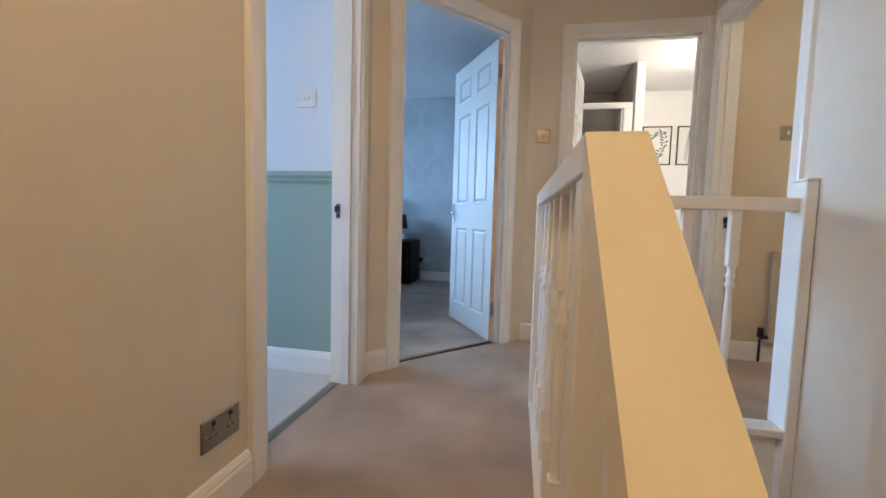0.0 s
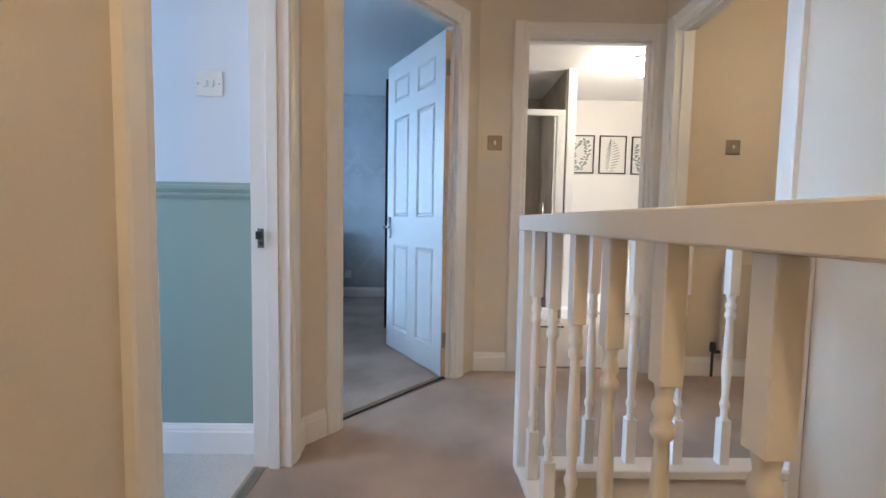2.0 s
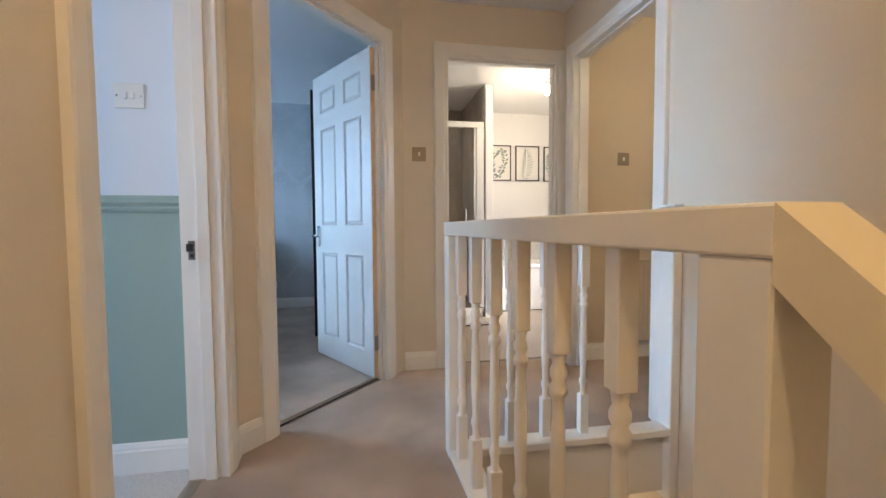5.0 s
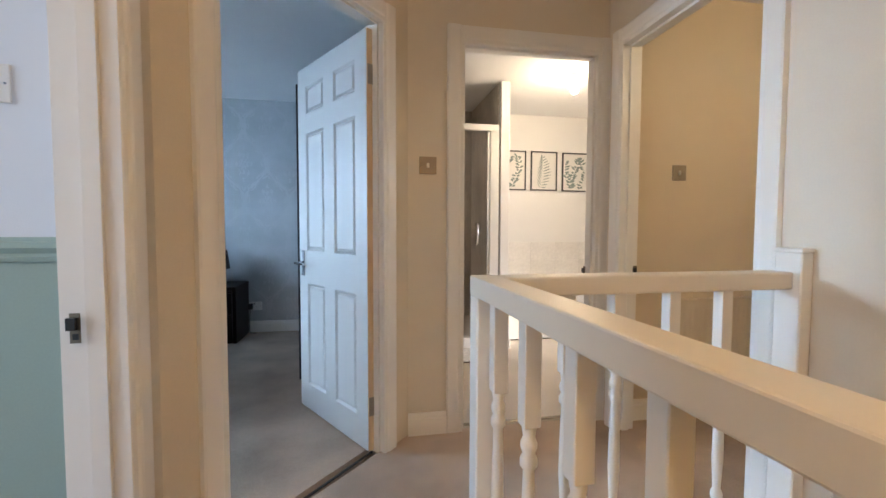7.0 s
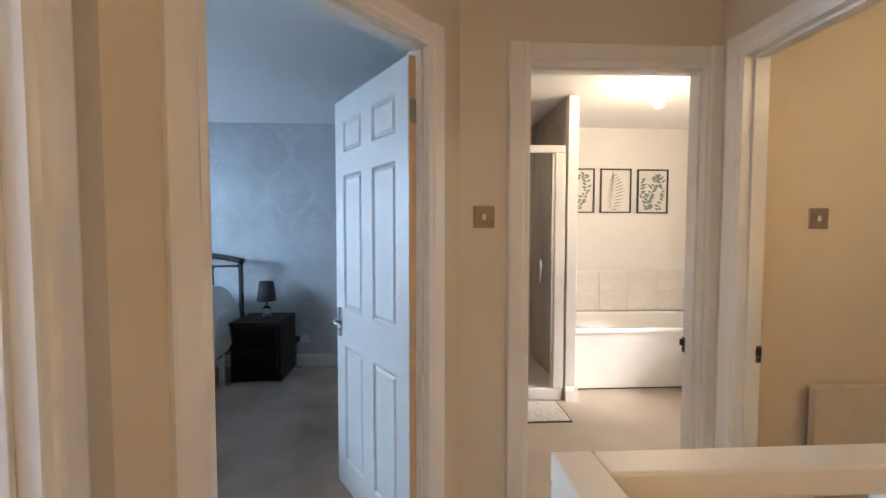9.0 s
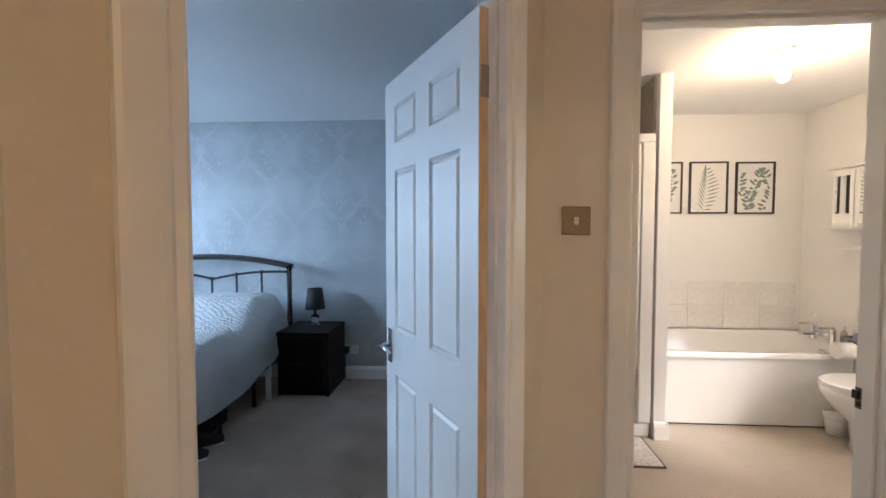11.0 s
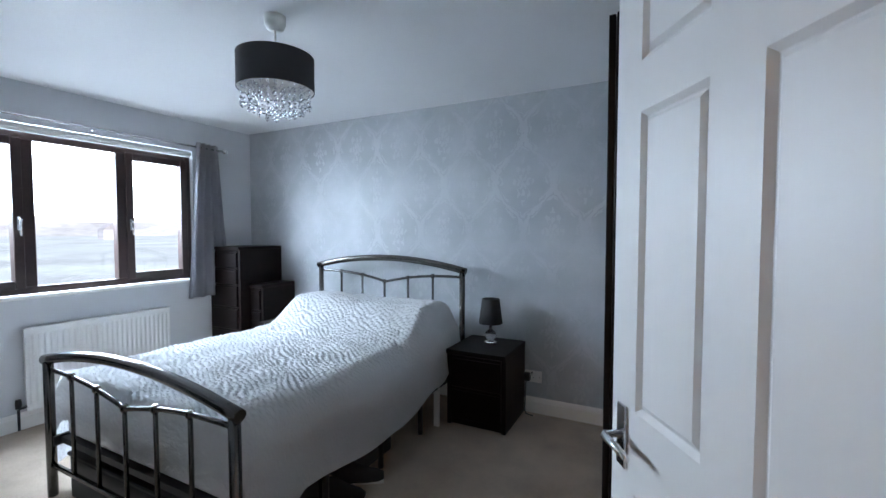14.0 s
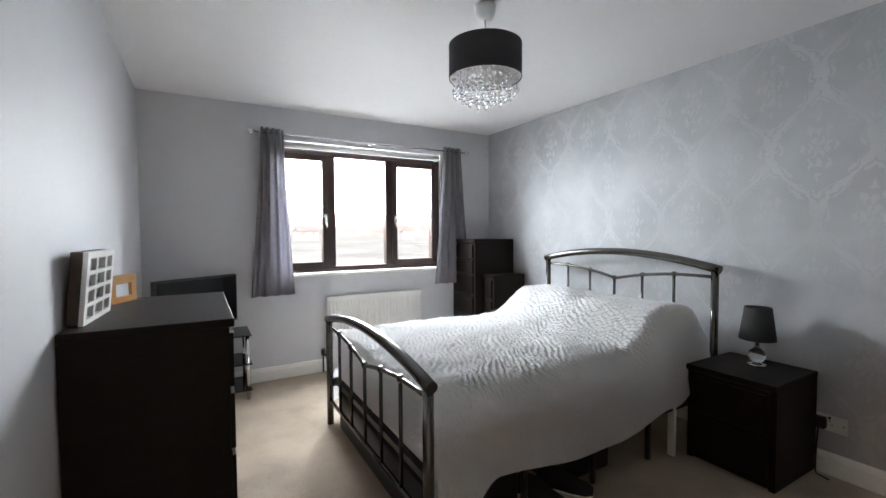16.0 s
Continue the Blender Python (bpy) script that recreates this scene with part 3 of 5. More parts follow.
def threshold(name, m, length, width, material, label):
    bm = sweep_profile(bmesh.new(), [(-width / 2, 0), (-width / 2, 0.003), (-width / 4, 0.006), (width / 4, 0.006), (width / 2, 0.003), (width / 2, 0)], (0, 0, 0.0005), (length, 0, 0.0005), (0, 1, 0))
    ob = structure(name, bm, material, label)
    ob.matrix_basis = m


threshold("threshold_bedroom", DIAG @ pose(0.22, 0.052, 0), 0.74, 0.014, BLACKPLASTIC, "dark carpet gripper line at the bedroom doorway")
threshold("threshold_green_room", WEST @ pose(3.26, 0.10, 0), 0.68, 0.035, STEEL, "worn metal threshold strip at the green room")
threshold("threshold_bathroom", NORTH @ pose(0.317, 0.06, 0), 0.706, 0.03, BRASSY, "metal threshold strip at the bathroom")


# ---- balustrade ----
NEAR, FAR = (0.746, 1.06), (0.706, 2.36)
ROW = run_pose(NEAR, FAR)
LEN = math.hypot(FAR[0] - NEAR[0], FAR[1] - NEAR[1])


def newel(name, x, y, z0, z1, label, s=0.045):
    bm = made_box(x - s, x + s, y - s, y + s, z0, z1, 0.004)
    return solo(name, bm, GLOSS, label, "newel post")


def baluster_mesh(h):
    """A turned baluster: square block, turned shaft, square block."""
    bm = bmesh.new()
    s = 0.0185
    box(bm, -s, s, -s, s, 0, 0.20 * h, 0.002)
    box(bm, -s, s, -s, s, 0.74 * h, h, 0.002)
    z0, z1 = 0.20 * h, 0.74 * h
    k = z1 - z0
    prof = [(0.016, 0), (0.011, 0.03), (0.0125, 0.06), (0.0115, 0.075), (0.0175, 0.11), (0.0175, 0.13), (0.0115, 0.16), (0.012, 0.2), (0.0165, 0.38), (0.0150, 0.58),
            (0.0125, 0.74), (0.0115, 0.80), (0.0185, 0.82), (0.0185, 0.85), (0.0125, 0.875), (0.0175, 0.90), (0.0175, 0.925), (0.0125, 0.95), (0.016, 1.0)]
    lathe(bm, [(r, z0 + k * u) for r, u in prof], 12, cap=False)
    return mesh("baluster", bm, GLOSS)


BAL = baluster_mesh(0.865)
rail = thing("landing_balustrade", ROW, "white gloss turned-spindle balustrade along the landing edge", "balustrade")
part("handrail", made_box(-0.048, LEN + 0.038, -0.037, 0.037, 0.895, 0.948, 0.004, seg=2), RAILWHITE, rail, "white gloss handrail")
part("base_rail", made_box(0.04, LEN - 0.03, -0.035, 0.035, 0.001, 0.03, 0.003), GLOSS, rail)
for y in (1.284, 1.487, 1.684, 1.88, 2.075, 2.262):
    ob = new("baluster", BAL)
    ob.parent = rail
    ob.matrix_basis = pose(y - NEAR[1], 0, 0.03)
far_rail = thing("stairhead_balustrade", pose(0.705, 2.36, 0), "white gloss turned-spindle balustrade across the stair well", "balustrade")
part("handrail", made_box(0.038, 0.95, -0.037, 0.037, 0.895, 0.948, 0.006, seg=2), RAILWHITE, far_rail, "white gloss handrail")
part("base_rail", made_box(0.035, 0.955, -0.06, 0.035, 0.001, 0.034, 0.004), GLOSS, far_rail)
for x in (0.235, 0.39, 0.565, 0.742):
    ob = new("baluster", BAL)
    ob.parent = far_rail
    ob.matrix_basis = pose(x, 0, 0.03)
newel("newel_post", 0.705, 2.36, -0.25, 0.8945, "white square corner newel post at the stair well", 0.036)
solo("newel_post", made_box(0.7115, 0.7845, 1.014, 1.104, -0.6, 0.8945, 0.003), GLOSS, "white square newel post at the top of the stairs", "newel post")
half = thing("half_newel", pose(1.655, 2.30, -0.30), "white gloss half newel against the wall end", "newel post")
part("post", made_box(0.0, 0.044, 0.0, 0.085, 0.0, 1.308, 0.004), GLOSS, half)
part("cap", made_box(-0.004, 0.044, -0.004, 0.089, 1.3085, 1.32, 0.003), GLOSS, half)
# sloping rail down the upper flight
stair_rail = thing("stair_balustrade", pose(0.7475, 1.012, 0), "white gloss sloping stair balustrade with lamplight yellow in the handrail colour", "balustrade")
bm = bmesh.new()
K = RISE / GO
n = 1.35
q = [[bm.verts.new((x, y, z + dz)) for x in (-0.037, 0.037) for dz in (0.0, -0.075)] for y, z in ((0.001, 0.9475), (-n, 0.9475 - K * n))]
a, b = q
for f in ((a[0], a[2], b[2], b[0]), (a[1], b[1], b[3], a[3]), (a[0], b[0], b[1], a[1]), (a[2], a[3], b[3], b[2]), (a[0], a[1], a[3], a[2]), (b[0], b[2], b[3], b[1])):
    bm.faces.new(f)
part("handrail", bm, RAILPAINT, stair_rail, "white gloss handrail with warm lamplight in its colour")
for i in range(7):
    y = -0.155 - 0.19 * i
    ob = new("baluster", BAL)
    ob.parent = stair_rail
    ob.matrix_basis = pose(0, y, K * y + 0.01)
bm = bmesh.new()
q = [[bm.verts.new((x, y, z + dz)) for x in (-0.02, 0.02) for dz in (0.02, -0.28)] for y, z in ((-0.0, 0.0), (-n, -K * n))]
a, b = q
for f in ((a[0], a[2], b[2], b[0]), (a[1], b[1], b[3], a[3]), (a[0], b[0], b[1], a[1]), (a[2], a[3], b[3], b[2]), (a[0], a[1], a[3], a[2]), (b[0], b[2], b[3], b[1])):
    bm.faces.new(f)
part("string_board", bm, GLOSS, stair_rail)


# ---- bedroom: window ----
def bars(bm, x0, x1, y0, y1, z0, z1, w, bevel=0.004):
    box(bm, x0, x1, y0, y0 + w, z0, z1, bevel), box(bm, x0, x1, y1 - w, y1, z0, z1, bevel)
    box(bm, x0, x1, y0 + w, y1 - w, z0, z0 + w, bevel), box(bm, x0, x1, y0 + w, y1 - w, z1 - w, z1, bevel)
    return bm


win = thing("window_1", pose(0, 0, 0), "rosewood-brown framed bedroom window with three lights", "window")
win["kind"] = "structure"
WX0, WX1 = -3.865, -3.795
bm = bars(bmesh.new(), WX0, WX1, 3.57, 5.26, 0.915, 2.03, 0.05)
box(bm, WX0, WX1, 4.07, 4.15, 0.965, 1.98, 0.004), box(bm, WX0, WX1, 4.655, 4.735, 0.965, 1.98, 0.004)
part("window_frame", bm, ROSEWOOD, win, "rosewood-brown outer frame")
for y0, y1 in ((3.61, 4.085), (4.72, 5.22)):
    sash = part("sash", bars(bmesh.new(), WX0 + 0.01, WX1 + 0.012, y0, y1, 0.955, 1.99, 0.055), ROSEWOOD, win, "rosewood-brown opening sash")
    hy = y1 - 0.027 if y0 < 4 else y0 + 0.027
    bm = made_box(WX1 + 0.0125, WX1 + 0.022, hy - 0.010, hy + 0.010, 1.36, 1.45, 0.003)
    tube(bm, [(WX1 + 0.022, hy, 1.43), (WX1 + 0.045, hy, 1.43), (WX1 + 0.048, hy, 1.42), (WX1 + 0.043, hy, 1.32)], [0.008, 0.008, 0.008, 0.006], 8)
    part("window_handle", bm, CHROME, sash, "chrome window handle")
for y0, y1 in ((3.665, 4.03), (4.15, 4.655), (4.775, 5.165)):
    p = part("pane", made_box(-3.834, -3.828, y0 - 0.01, y1 + 0.01, 0.96, 1.985), GLASS, win)
    p.visible_shadow = False
part("window_sill", made_box(-3.794, -3.735, 3.53, 5.29, 0.885, 0.912, 0.006), GLOSS, win, "white window board")
blind = thing("roller_blind", pose(0, 0, 0), "rolled-up white blind at the window head", "blind")
part("roll", tube(bmesh.new(), [(-3.762, 3.60, 2.058), (-3.762, 5.24, 2.058)], 0.022, 12), PLASTIC, blind)
part("bottom_bar", made_box(-3.748, -3.742, 3.61, 5.23, 2.022, 2.040, 0.002), PLASTIC, blind)


def curtain(name, y_top0, y_top1, y_bot0, y_bot1, z0, z1, folds, label):
    bm = bmesh.new()
    nu, nv = folds * 10, 18
    grid = []
    for j in range(nv + 1):
        v = j / nv
        row = []
        for i in range(nu + 1):
            u = i / nu
            yt, yb = y_top0 + (y_top1 - y_top0) * u, y_bot0 + (y_bot1 - y_bot0) * u
            w = v ** 1.2
            amp = 0.034 + 0.010 * math.sin(5 * u + 1) - 0.008 * v
            ph = 2 * math.pi * folds * u + 0.35 * math.sin(2 * v + u * 4)
            row.append(bm.verts.new((-3.665 + amp * math.sin(ph), yt + (yb - yt) * w, z1 + (z0 - z1) * v)))
        grid.append(row)
    for j in range(nv):
        for i in range(nu):
            f = bm.faces.new((grid[j][i], grid[j][i + 1], grid[j + 1][i + 1], grid[j + 1][i]))
            f.smooth = True
    bmesh.ops.solidify(bm, geom=bm.faces[:], thickness=0.004)
    return solo(name, bm, CURTAIN, label, "curtain", "curtains of the bedroom window")


curtain("curtain", 3.50, 3.68, 3.40, 3.75, 0.745, 2.155, 4, "grey eyelet curtain drawn to one side of the window")
curtain("curtain", 5.24, 5.46, 5.13, 5.57, 0.745, 2.155, 4, "grey eyelet curtain gathered beside the tall drawers")
rod = thing("curtain_rod", pose(0, 0, 0), "thin chrome curtain rod with ball finials", "curtain rod")
part("pole", tube(bmesh.new(), [(-3.665, 3.44, 2.115), (-3.665, 5.51, 2.115)], 0.008, 10), CHROME, rod)
for y in (3.425, 5.525):
    part("finial", lathe(bmesh.new(), [(0.006, -0.026), (0.022, -0.016), (0.027, 0), (0.022, 0.016), (0.006, 0.026)], 14, (-3.665, y, 2.115)), CHROME, rod, "chrome ball finial")
for y in (3.47, 4.455, 5.48):
    part("bracket", made_box(-3.76, -3.66, y - 0.006, y + 0.006, 2.10, 2.112, 0.002), CHROME, rod)


def radiator(name, m, w, h, label, enamel=None, flute=0.005):
    """A convector panel with pressed flutes; stands out along local -y, from x 0 to w, z 0 to h."""
    root = thing(name, m, label, "radiator")
    bm = bmesh.new()
    k = int(w / 0.033)
    xs = [(i / (k * 4)) * w for i in range(k * 4 + 1)]
    front = []
    for z in (0.0, 0.03, 0.05, h - 0.05, h - 0.03, h):
        front.append([bm.verts.new((x, -0.06 + (flute if 0.04 < z < h - 0.04 and i % 4 in (1, 2) else 0.0), z)) for i, x in enumerate(xs)])
    for a, b in zip(front, front[1:]):
        for i in range(len(xs) - 1):
            bm.faces.new((a[i], a[i + 1], b[i + 1], b[i]))
    box(bm, 0, w, -0.052, -0.03, 0, h)
    part("panel", bm, enamel or RADWHITE, root)
    part("top_grille", made_box(-0.004, w + 0.004, -0.064, -0.024, h, h + 0.008, 0.003), enamel or RADWHITE, root)
    for x in (-0.04, w + 0.04):
        bm = tube(bmesh.new(), [(x, -0.045, -0.12), (x, -0.045, 0.02)], 0.008, 8)
        tube(bm, [(x, -0.045, 0.03), (x + (0.045 if x < 0 else -0.045), -0.045, 0.03)], 0.011, 8)
        lathe(bm, [(0.016, 0.0), (0.018, 0.03), (0.015, 0.06)], 12, (x, -0.045, 0.03))
        part("valve", bm, BLACKPLASTIC if x < 0 else CHROME, root, "radiator valve and pipe")
    for x in (0.15, w - 0.15):
        part("bracket", made_box(x - 0.015, x + 0.015, -0.03, -0.0, 0.05, h - 0.05), enamel or RADWHITE, root)
    return root


radiator("radiator", pose(-3.758, 4.035, 0.13, 0, 0, 90), 0.955, 0.555, "white panel radiator under the bedroom window")
radiator("radiator", pose(2.94, 3.378, 0.13, 0, 0, 0) @ pose(-0.86, 0, 0), 0.86, 0.55, "cream flat panel radiator on the box room wall", RADCREAM, 0.0012)


# ---- bedroom: furniture ----
def drawers(name, m, w, d, h, rows, label, group="", category="chest of drawers"):
    """Front at y 0 facing -y, x from 0 to w. rows: drawer heights, from the top down."""
    root = thing(name, m, label, category, group)
    bm = bmesh.new()
    box(bm, 0, 0.03, 0.0, d, 0, h - 0.03, 0.002), box(bm, w - 0.03, w, 0.0, d, 0, h - 0.03, 0.002)
    box(bm, 0.03, w - 0.03, 0.02, d - 0.002, 0.0, h - 0.03)
    part("carcass", bm, BLACKWOOD, root)
    part("top", made_box(-0.002, w + 0.002, -0.018, d, h - 0.03, h, 0.003), BLACKWOOD, root)
    z = h - 0.036
    for r in rows:
        bm = made_box(0.0335, w - 0.0335, -0.016, 0.018, z - r + 0.004, z - 0.022, 0.002)
        box(bm, 0.0335, w - 0.0335, -0.003, 0.018, z - 0.022, z - 0.004)
        dr = part("drawer", bm, BLACKWOOD, root)
        z -= r
    return root


drawers("bedside_table", pose(-1.215, 5.432, 0), 0.43, 0.448, 0.53, (0.22, 0.22), "black-brown two-drawer bedside table beside the bed", category="bedside table")
drawers("bedside_table", pose(-3.12, 5.445, 0), 0.43, 0.435, 0.53, (0.22, 0.22), "black-brown two-drawer bedside table beyond the bed", category="bedside table")
drawers("slim_drawers", pose(-3.308, 5.50, 0), 0.17, 0.38, 0.855, (0.20, 0.20, 0.20, 0.20), "slim black-brown drawer tower beside the tall drawers")
drawers("tall_drawers", pose(-3.735, 5.40, 0), 0.42, 0.48, 1.205, (0.155, 0.155, 0.21, 0.21, 0.21, 0.21), "black-brown narrow six-drawer chest in the window corner")
drawers("chest_of_drawers", pose(-1.52, 3.125, 0, 0, 0, 180), 0.80, 0.47, 0.975, (0.225, 0.23, 0.23, 0.23), "black-brown wide four-drawer chest against the wall")
wd = thing("wardrobe", pose(-0.05, 4.185, 0), "tall black-brown wardrobe behind the open door", "wardrobe")
part("carcass", made_box(0.022, 0.64, 0, 1.0, 0.0, 2.01, 0.003), BLACKWOOD, wd)
for y in (0.003, 0.502):
    dd = part("wardrobe_door", made_box(0, 0.020, y, y + 0.495, 0.06, 2.005, 0.002), BLACKWOOD, wd)
    part("knob", lathe(bmesh.new(), [(0.006, 0), (0.012, 0.01), (0.012, 0.02)], 10), BLACKPLASTIC, dd).matrix_basis = pose(0, 0.47 if y < 0.1 else 0.53, 1.0, 0, -90, 0)


# bed
def arch_pts(x0, x1, y, z_end, rise, n=18, over=0.03):
    return [(x0 - over + (x1 - x0 + 2 * over) * i / n, y, z_end + rise * (1 - (2 * i / n - 1) ** 2)) for i in range(n + 1)]


def gull_pts(x0, x1, y, z_end, dip, n=20):
    out = []
    for i in range(n + 1):
        u = abs(2 * i / n - 1)
        out.append((x0 + (x1 - x0) * i / n, y, z_end - dip * (1 - u ** 0.9) + 0.022 * math.sin(math.pi * u)))
    return out


BX0, BX1, BYF, BYH = -2.645, -1.235, 3.775, 5.73
bed = thing("bed", pose(0, 0, 0), "double bed with shiny black tubular metal frame", "bed")
for y, zt, rise, bars_x, zb in ((BYH, 1.045, 0.085, (-2.41, -2.18, -1.95, -1.72, -1.49), 0.45), (BYF, 0.70, 0.085, (-2.41, -2.18, -1.95, -1.72, -1.49), 0.165)):
    part("top_rail", tube(bmesh.new(), arch_pts(BX0, BX1, y, zt, rise), 0.026, 14), BEDMETAL, bed)
    for x in (BX0, BX1):
        part("post", tube(bmesh.new(), [(x, y, 0.0), (x, y, zt)], 0.022, 14), BEDMETAL, bed)
    part("lower_rail", tube(bmesh.new(), gull_pts(BX0, BX1, y, zt - 0.045, 0.07), 0.011, 10), BEDMETAL, bed)
    part("bottom_rail", tube(bmesh.new(), [(BX0, y, zb), (BX1, y, zb)], 0.013, 10), BEDMETAL, bed)
    g = gull_pts(BX0, BX1, y, zt - 0.045, 0.07, 200)
    for x in bars_x:
        z = min(g, key=lambda p: abs(p[0] - x))[2]
        bm = tube(bmesh.new(), [(x, y, zb), (x, y, z)], 0.0095, 8)
        lathe(bm, [(0.010, -0.018), (0.017, -0.008), (0.017, 0.008), (0.010, 0.018)], 10, (x, y, z))
        part("spindle", bm, BEDMETAL, bed)
for x in (BX0 + 0.02, BX1 - 0.02):
    part("side_rail", made_box(x - 0.012, x + 0.012, BYF, BYH, 0.26, 0.31, 0.003), BLACKPLASTIC, bed)
part("slat_base", made_box(BX0 + 0.03, BX1 - 0.03, BYF + 0.03, BYH - 0.03, 0.27, 0.30), BLACKPLASTIC, bed)
for x in (-1.94, -1.30):
    for y in (4.3, 4.75, 5.2):
        part("support_leg", tube(bmesh.new(), [(x, y, 0.0), (x, y, 0.27)], 0.016, 10), BLACKPLASTIC, bed)
part("head_leg", made_box(-1.275, -1.235, 5.34, 5.36, 0.0, 0.30, 0.002), GLOSS, bed, "white wooden support leg")
FABRIC = mat("white_seersucker", (0.88, 0.88, 0.88), 0.9, scale=3, vary=0.03, fine=0.03, fine_scale=300, bump=0.7, bump_scale=46, spec=0.15, stretch=(0.8, 1.7, 1.0), depth=0.014)
solo("mattress", made_box(BX0 + 0.035, BX1 - 0.035, BYF + 0.05, BYH - 0.03, 0.301, 0.50, 0.03, seg=3), FABRIC, "white mattress on the metal bed frame", "mattress")


def smooth(a, b, x):
    t = min(1.0, max(0.0, (x - a) / (b - a)))
    return t * t * (3 - 2 * t)


def duvet():
    """A duvet laid over mattress and pillows, with sides that hang."""
    bm = bmesh.new()
    nu, nv = 230, 380
    cx, half = (BX0 + BX1) / 2 - 0.01, (BX1 - BX0) / 2 + 0.01
    rows = []
    for j in range(nv + 1):
        q = j / nv
        v = max(0.0, (q - 0.06) / 0.94)
        flap = 0.25 * max(0.0, 1 - q / 0.06)
        y = BYF + 0.032 - 0.012 * min(1.0, flap * 20) + v * (BYH - BYF - 0.08)
        hem = 0.30 + 0.025 * math.sin(9 * v + 1) - 0.17 * smooth(0.16, 0.0, v) + 0.24 * smooth(0.80, 1.0, v)
        hill = 0.185 * smooth(0.66, 0.84, v) - 0.03 * smooth(0.94, 1.0, v)
        drop = 0.60 + 0.5 * hill - hem
        span = 2 * (half + drop)
        row = []
        for i in range(nu + 1):
            s = -span / 2 + span * i / nu
            a = abs(s)
            sg = 1 if s > 0 else -1
            edge = smooth(1.0, 0.80, min(a, half) / half)
            top = 0.600 + 0.045 * edge + hill * (0.62 + 0.38 * edge) * (1 - 0.10 * math.exp(-(s / 0.09) ** 2))
            r = 0.10
            if a < half - r:
                x, z = s, top
            else:
                arc = r * math.pi / 2
                t = a - (half - r)
                if t < arc:
                    ang = t / r
                    x, z = sg * (half - r + r * math.sin(ang)), top - r * (1 - math.cos(ang))
                else:
                    fall = t - arc
                    x, z = sg * (half + (0.16 + 0.06 * math.sin(11 * v + 2) + 0.03 * math.sin(23 * v)) * fall), top - r - fall
            if flap > 0:
                z = min(z, max(hem, z - flap - 0.02 * math.sin(6 * x + 1)))
            n1 = noise.noise(Vector((x * 2.5, y * 2.5, z * 2.5)))
            n2 = noise.noise(Vector((x * 8, y * 8, z * 8 + 4)))
            flat = smooth(half, half - 0.15, a)
            puck = (0.0085 * math.sin(y * 205 + 7 * noise.noise(Vector((x * 9, y * 5, 0)))) * math.sin(x * 125 + 6 * noise.noise(Vector((x * 4, y * 9, 3)))) + 0.006 * noise.noise(Vector((x * 38, y * 55, 7)))) * (0.08 + 0.92 * flat)
            crease = 0.010 * math.exp(-((v - 0.62 - 0.04 * math.sin(s * 4)) / 0.02) ** 2) * flat
            row.append(bm.verts.new((cx + x + 0.010 * n1 + 0.004 * n2, y + 0.008 * n1, max(0.035, z + 0.016 * n1 + 0.010 * n2 + puck - crease))))
        rows.append(row)
    for a, b in zip(rows, rows[1:]):
        for i in range(nu):
            f = bm.faces.new((a[i], a[i + 1], b[i + 1], b[i]))
            f.smooth = True
    bmesh.ops.solidify(bm, geom=bm.faces[:], thickness=0.018)
    return bm


def pillow(x, y, turn, label):
    bm = bmesh.new()
    nx, ny = 22, 16
    for side in (1, -1):
        rows = []
        for j in range(ny + 1):
            b = 2 * j / ny - 1
            row = []
            for i in range(nx + 1):
                a = 2 * i / nx - 1
                puff = max(0.0, (1 - a ** 4) * (1 - b ** 4)) ** 0.6
                row.append(bm.verts.new((0.34 * a * (1 - 0.04 * b * b), 0.19 * b * (1 - 0.05 * a * a), 0.10 + side * (0.004 + 0.085 * puff))))
            rows.append(row)
        for r0, r1 in zip(rows, rows[1:]):
            for i in range(nx):
                f = bm.faces.new((r0[i], r0[i + 1], r1[i + 1], r1[i]))
                f.smooth = True
    return solo("pillow", bm, FABRIC, label, "pillow", "pillows of the bed", m=pose(x, y, 0.50, 8, 0, turn))


pillow(-1.60, 5.50, -3, "white pillow with its end showing under the duvet")
pillow(-2.32, 5.50, 2, "white pillow covered by the duvet")
solo("duvet", duvet(), FABRIC, "white puckered seersucker duvet spread over the bed", "duvet", smooth=True)

# pendant
PX, PY = -1.54, 4.258
pend = thing("pendant_light", pose(PX, PY, 0), "charcoal drum pendant shade with hanging crystal droplets", "ceiling light")
part("ceiling_rose", lathe(bmesh.new(), [(0.05, TOP), (0.048, TOP - 0.035), (0.038, TOP - 0.058), (0.008, TOP - 0.064)][::-1], 20), PLASTIC, pend, "white ceiling rose")
part("cord", tube(bmesh.new(), [(0, 0, 2.11), (0, 0, TOP - 0.04)], 0.004, 8), PLASTIC, pend)
bm = lathe(bmesh.new(), [(0.175, 2.018), (0.175, 2.176), (0.173, 2.176), (0.173, 2.018)], 48, cap=False)
part("shade", bm, DARKFAB, pend, "charcoal fabric drum shade")
bm = lathe(bmesh.new(), [(0.1715, 2.021), (0.1715, 2.173), (0.170, 2.173), (0.170, 2.021)], 48, cap=False)
part("shade_lining", bm, PLASTIC, pend, "pale plastic lining")
bm = bmesh.new()
for k in range(3):
    a = 2 * math.pi * k / 3
    tube(bm, [(0, 0, 2.12), (0.169 * math.cos(a), 0.169 * math.sin(a), 2.166)], 0.003, 6)
part("spider", bm, CHROME, pend)
dm = mesh("droplet", lathe(bmesh.new(), [(0.001, -0.028), (0.008, -0.02), (0.009, -0.012), (0.002, 0.0)], 6), CRYSTAL)
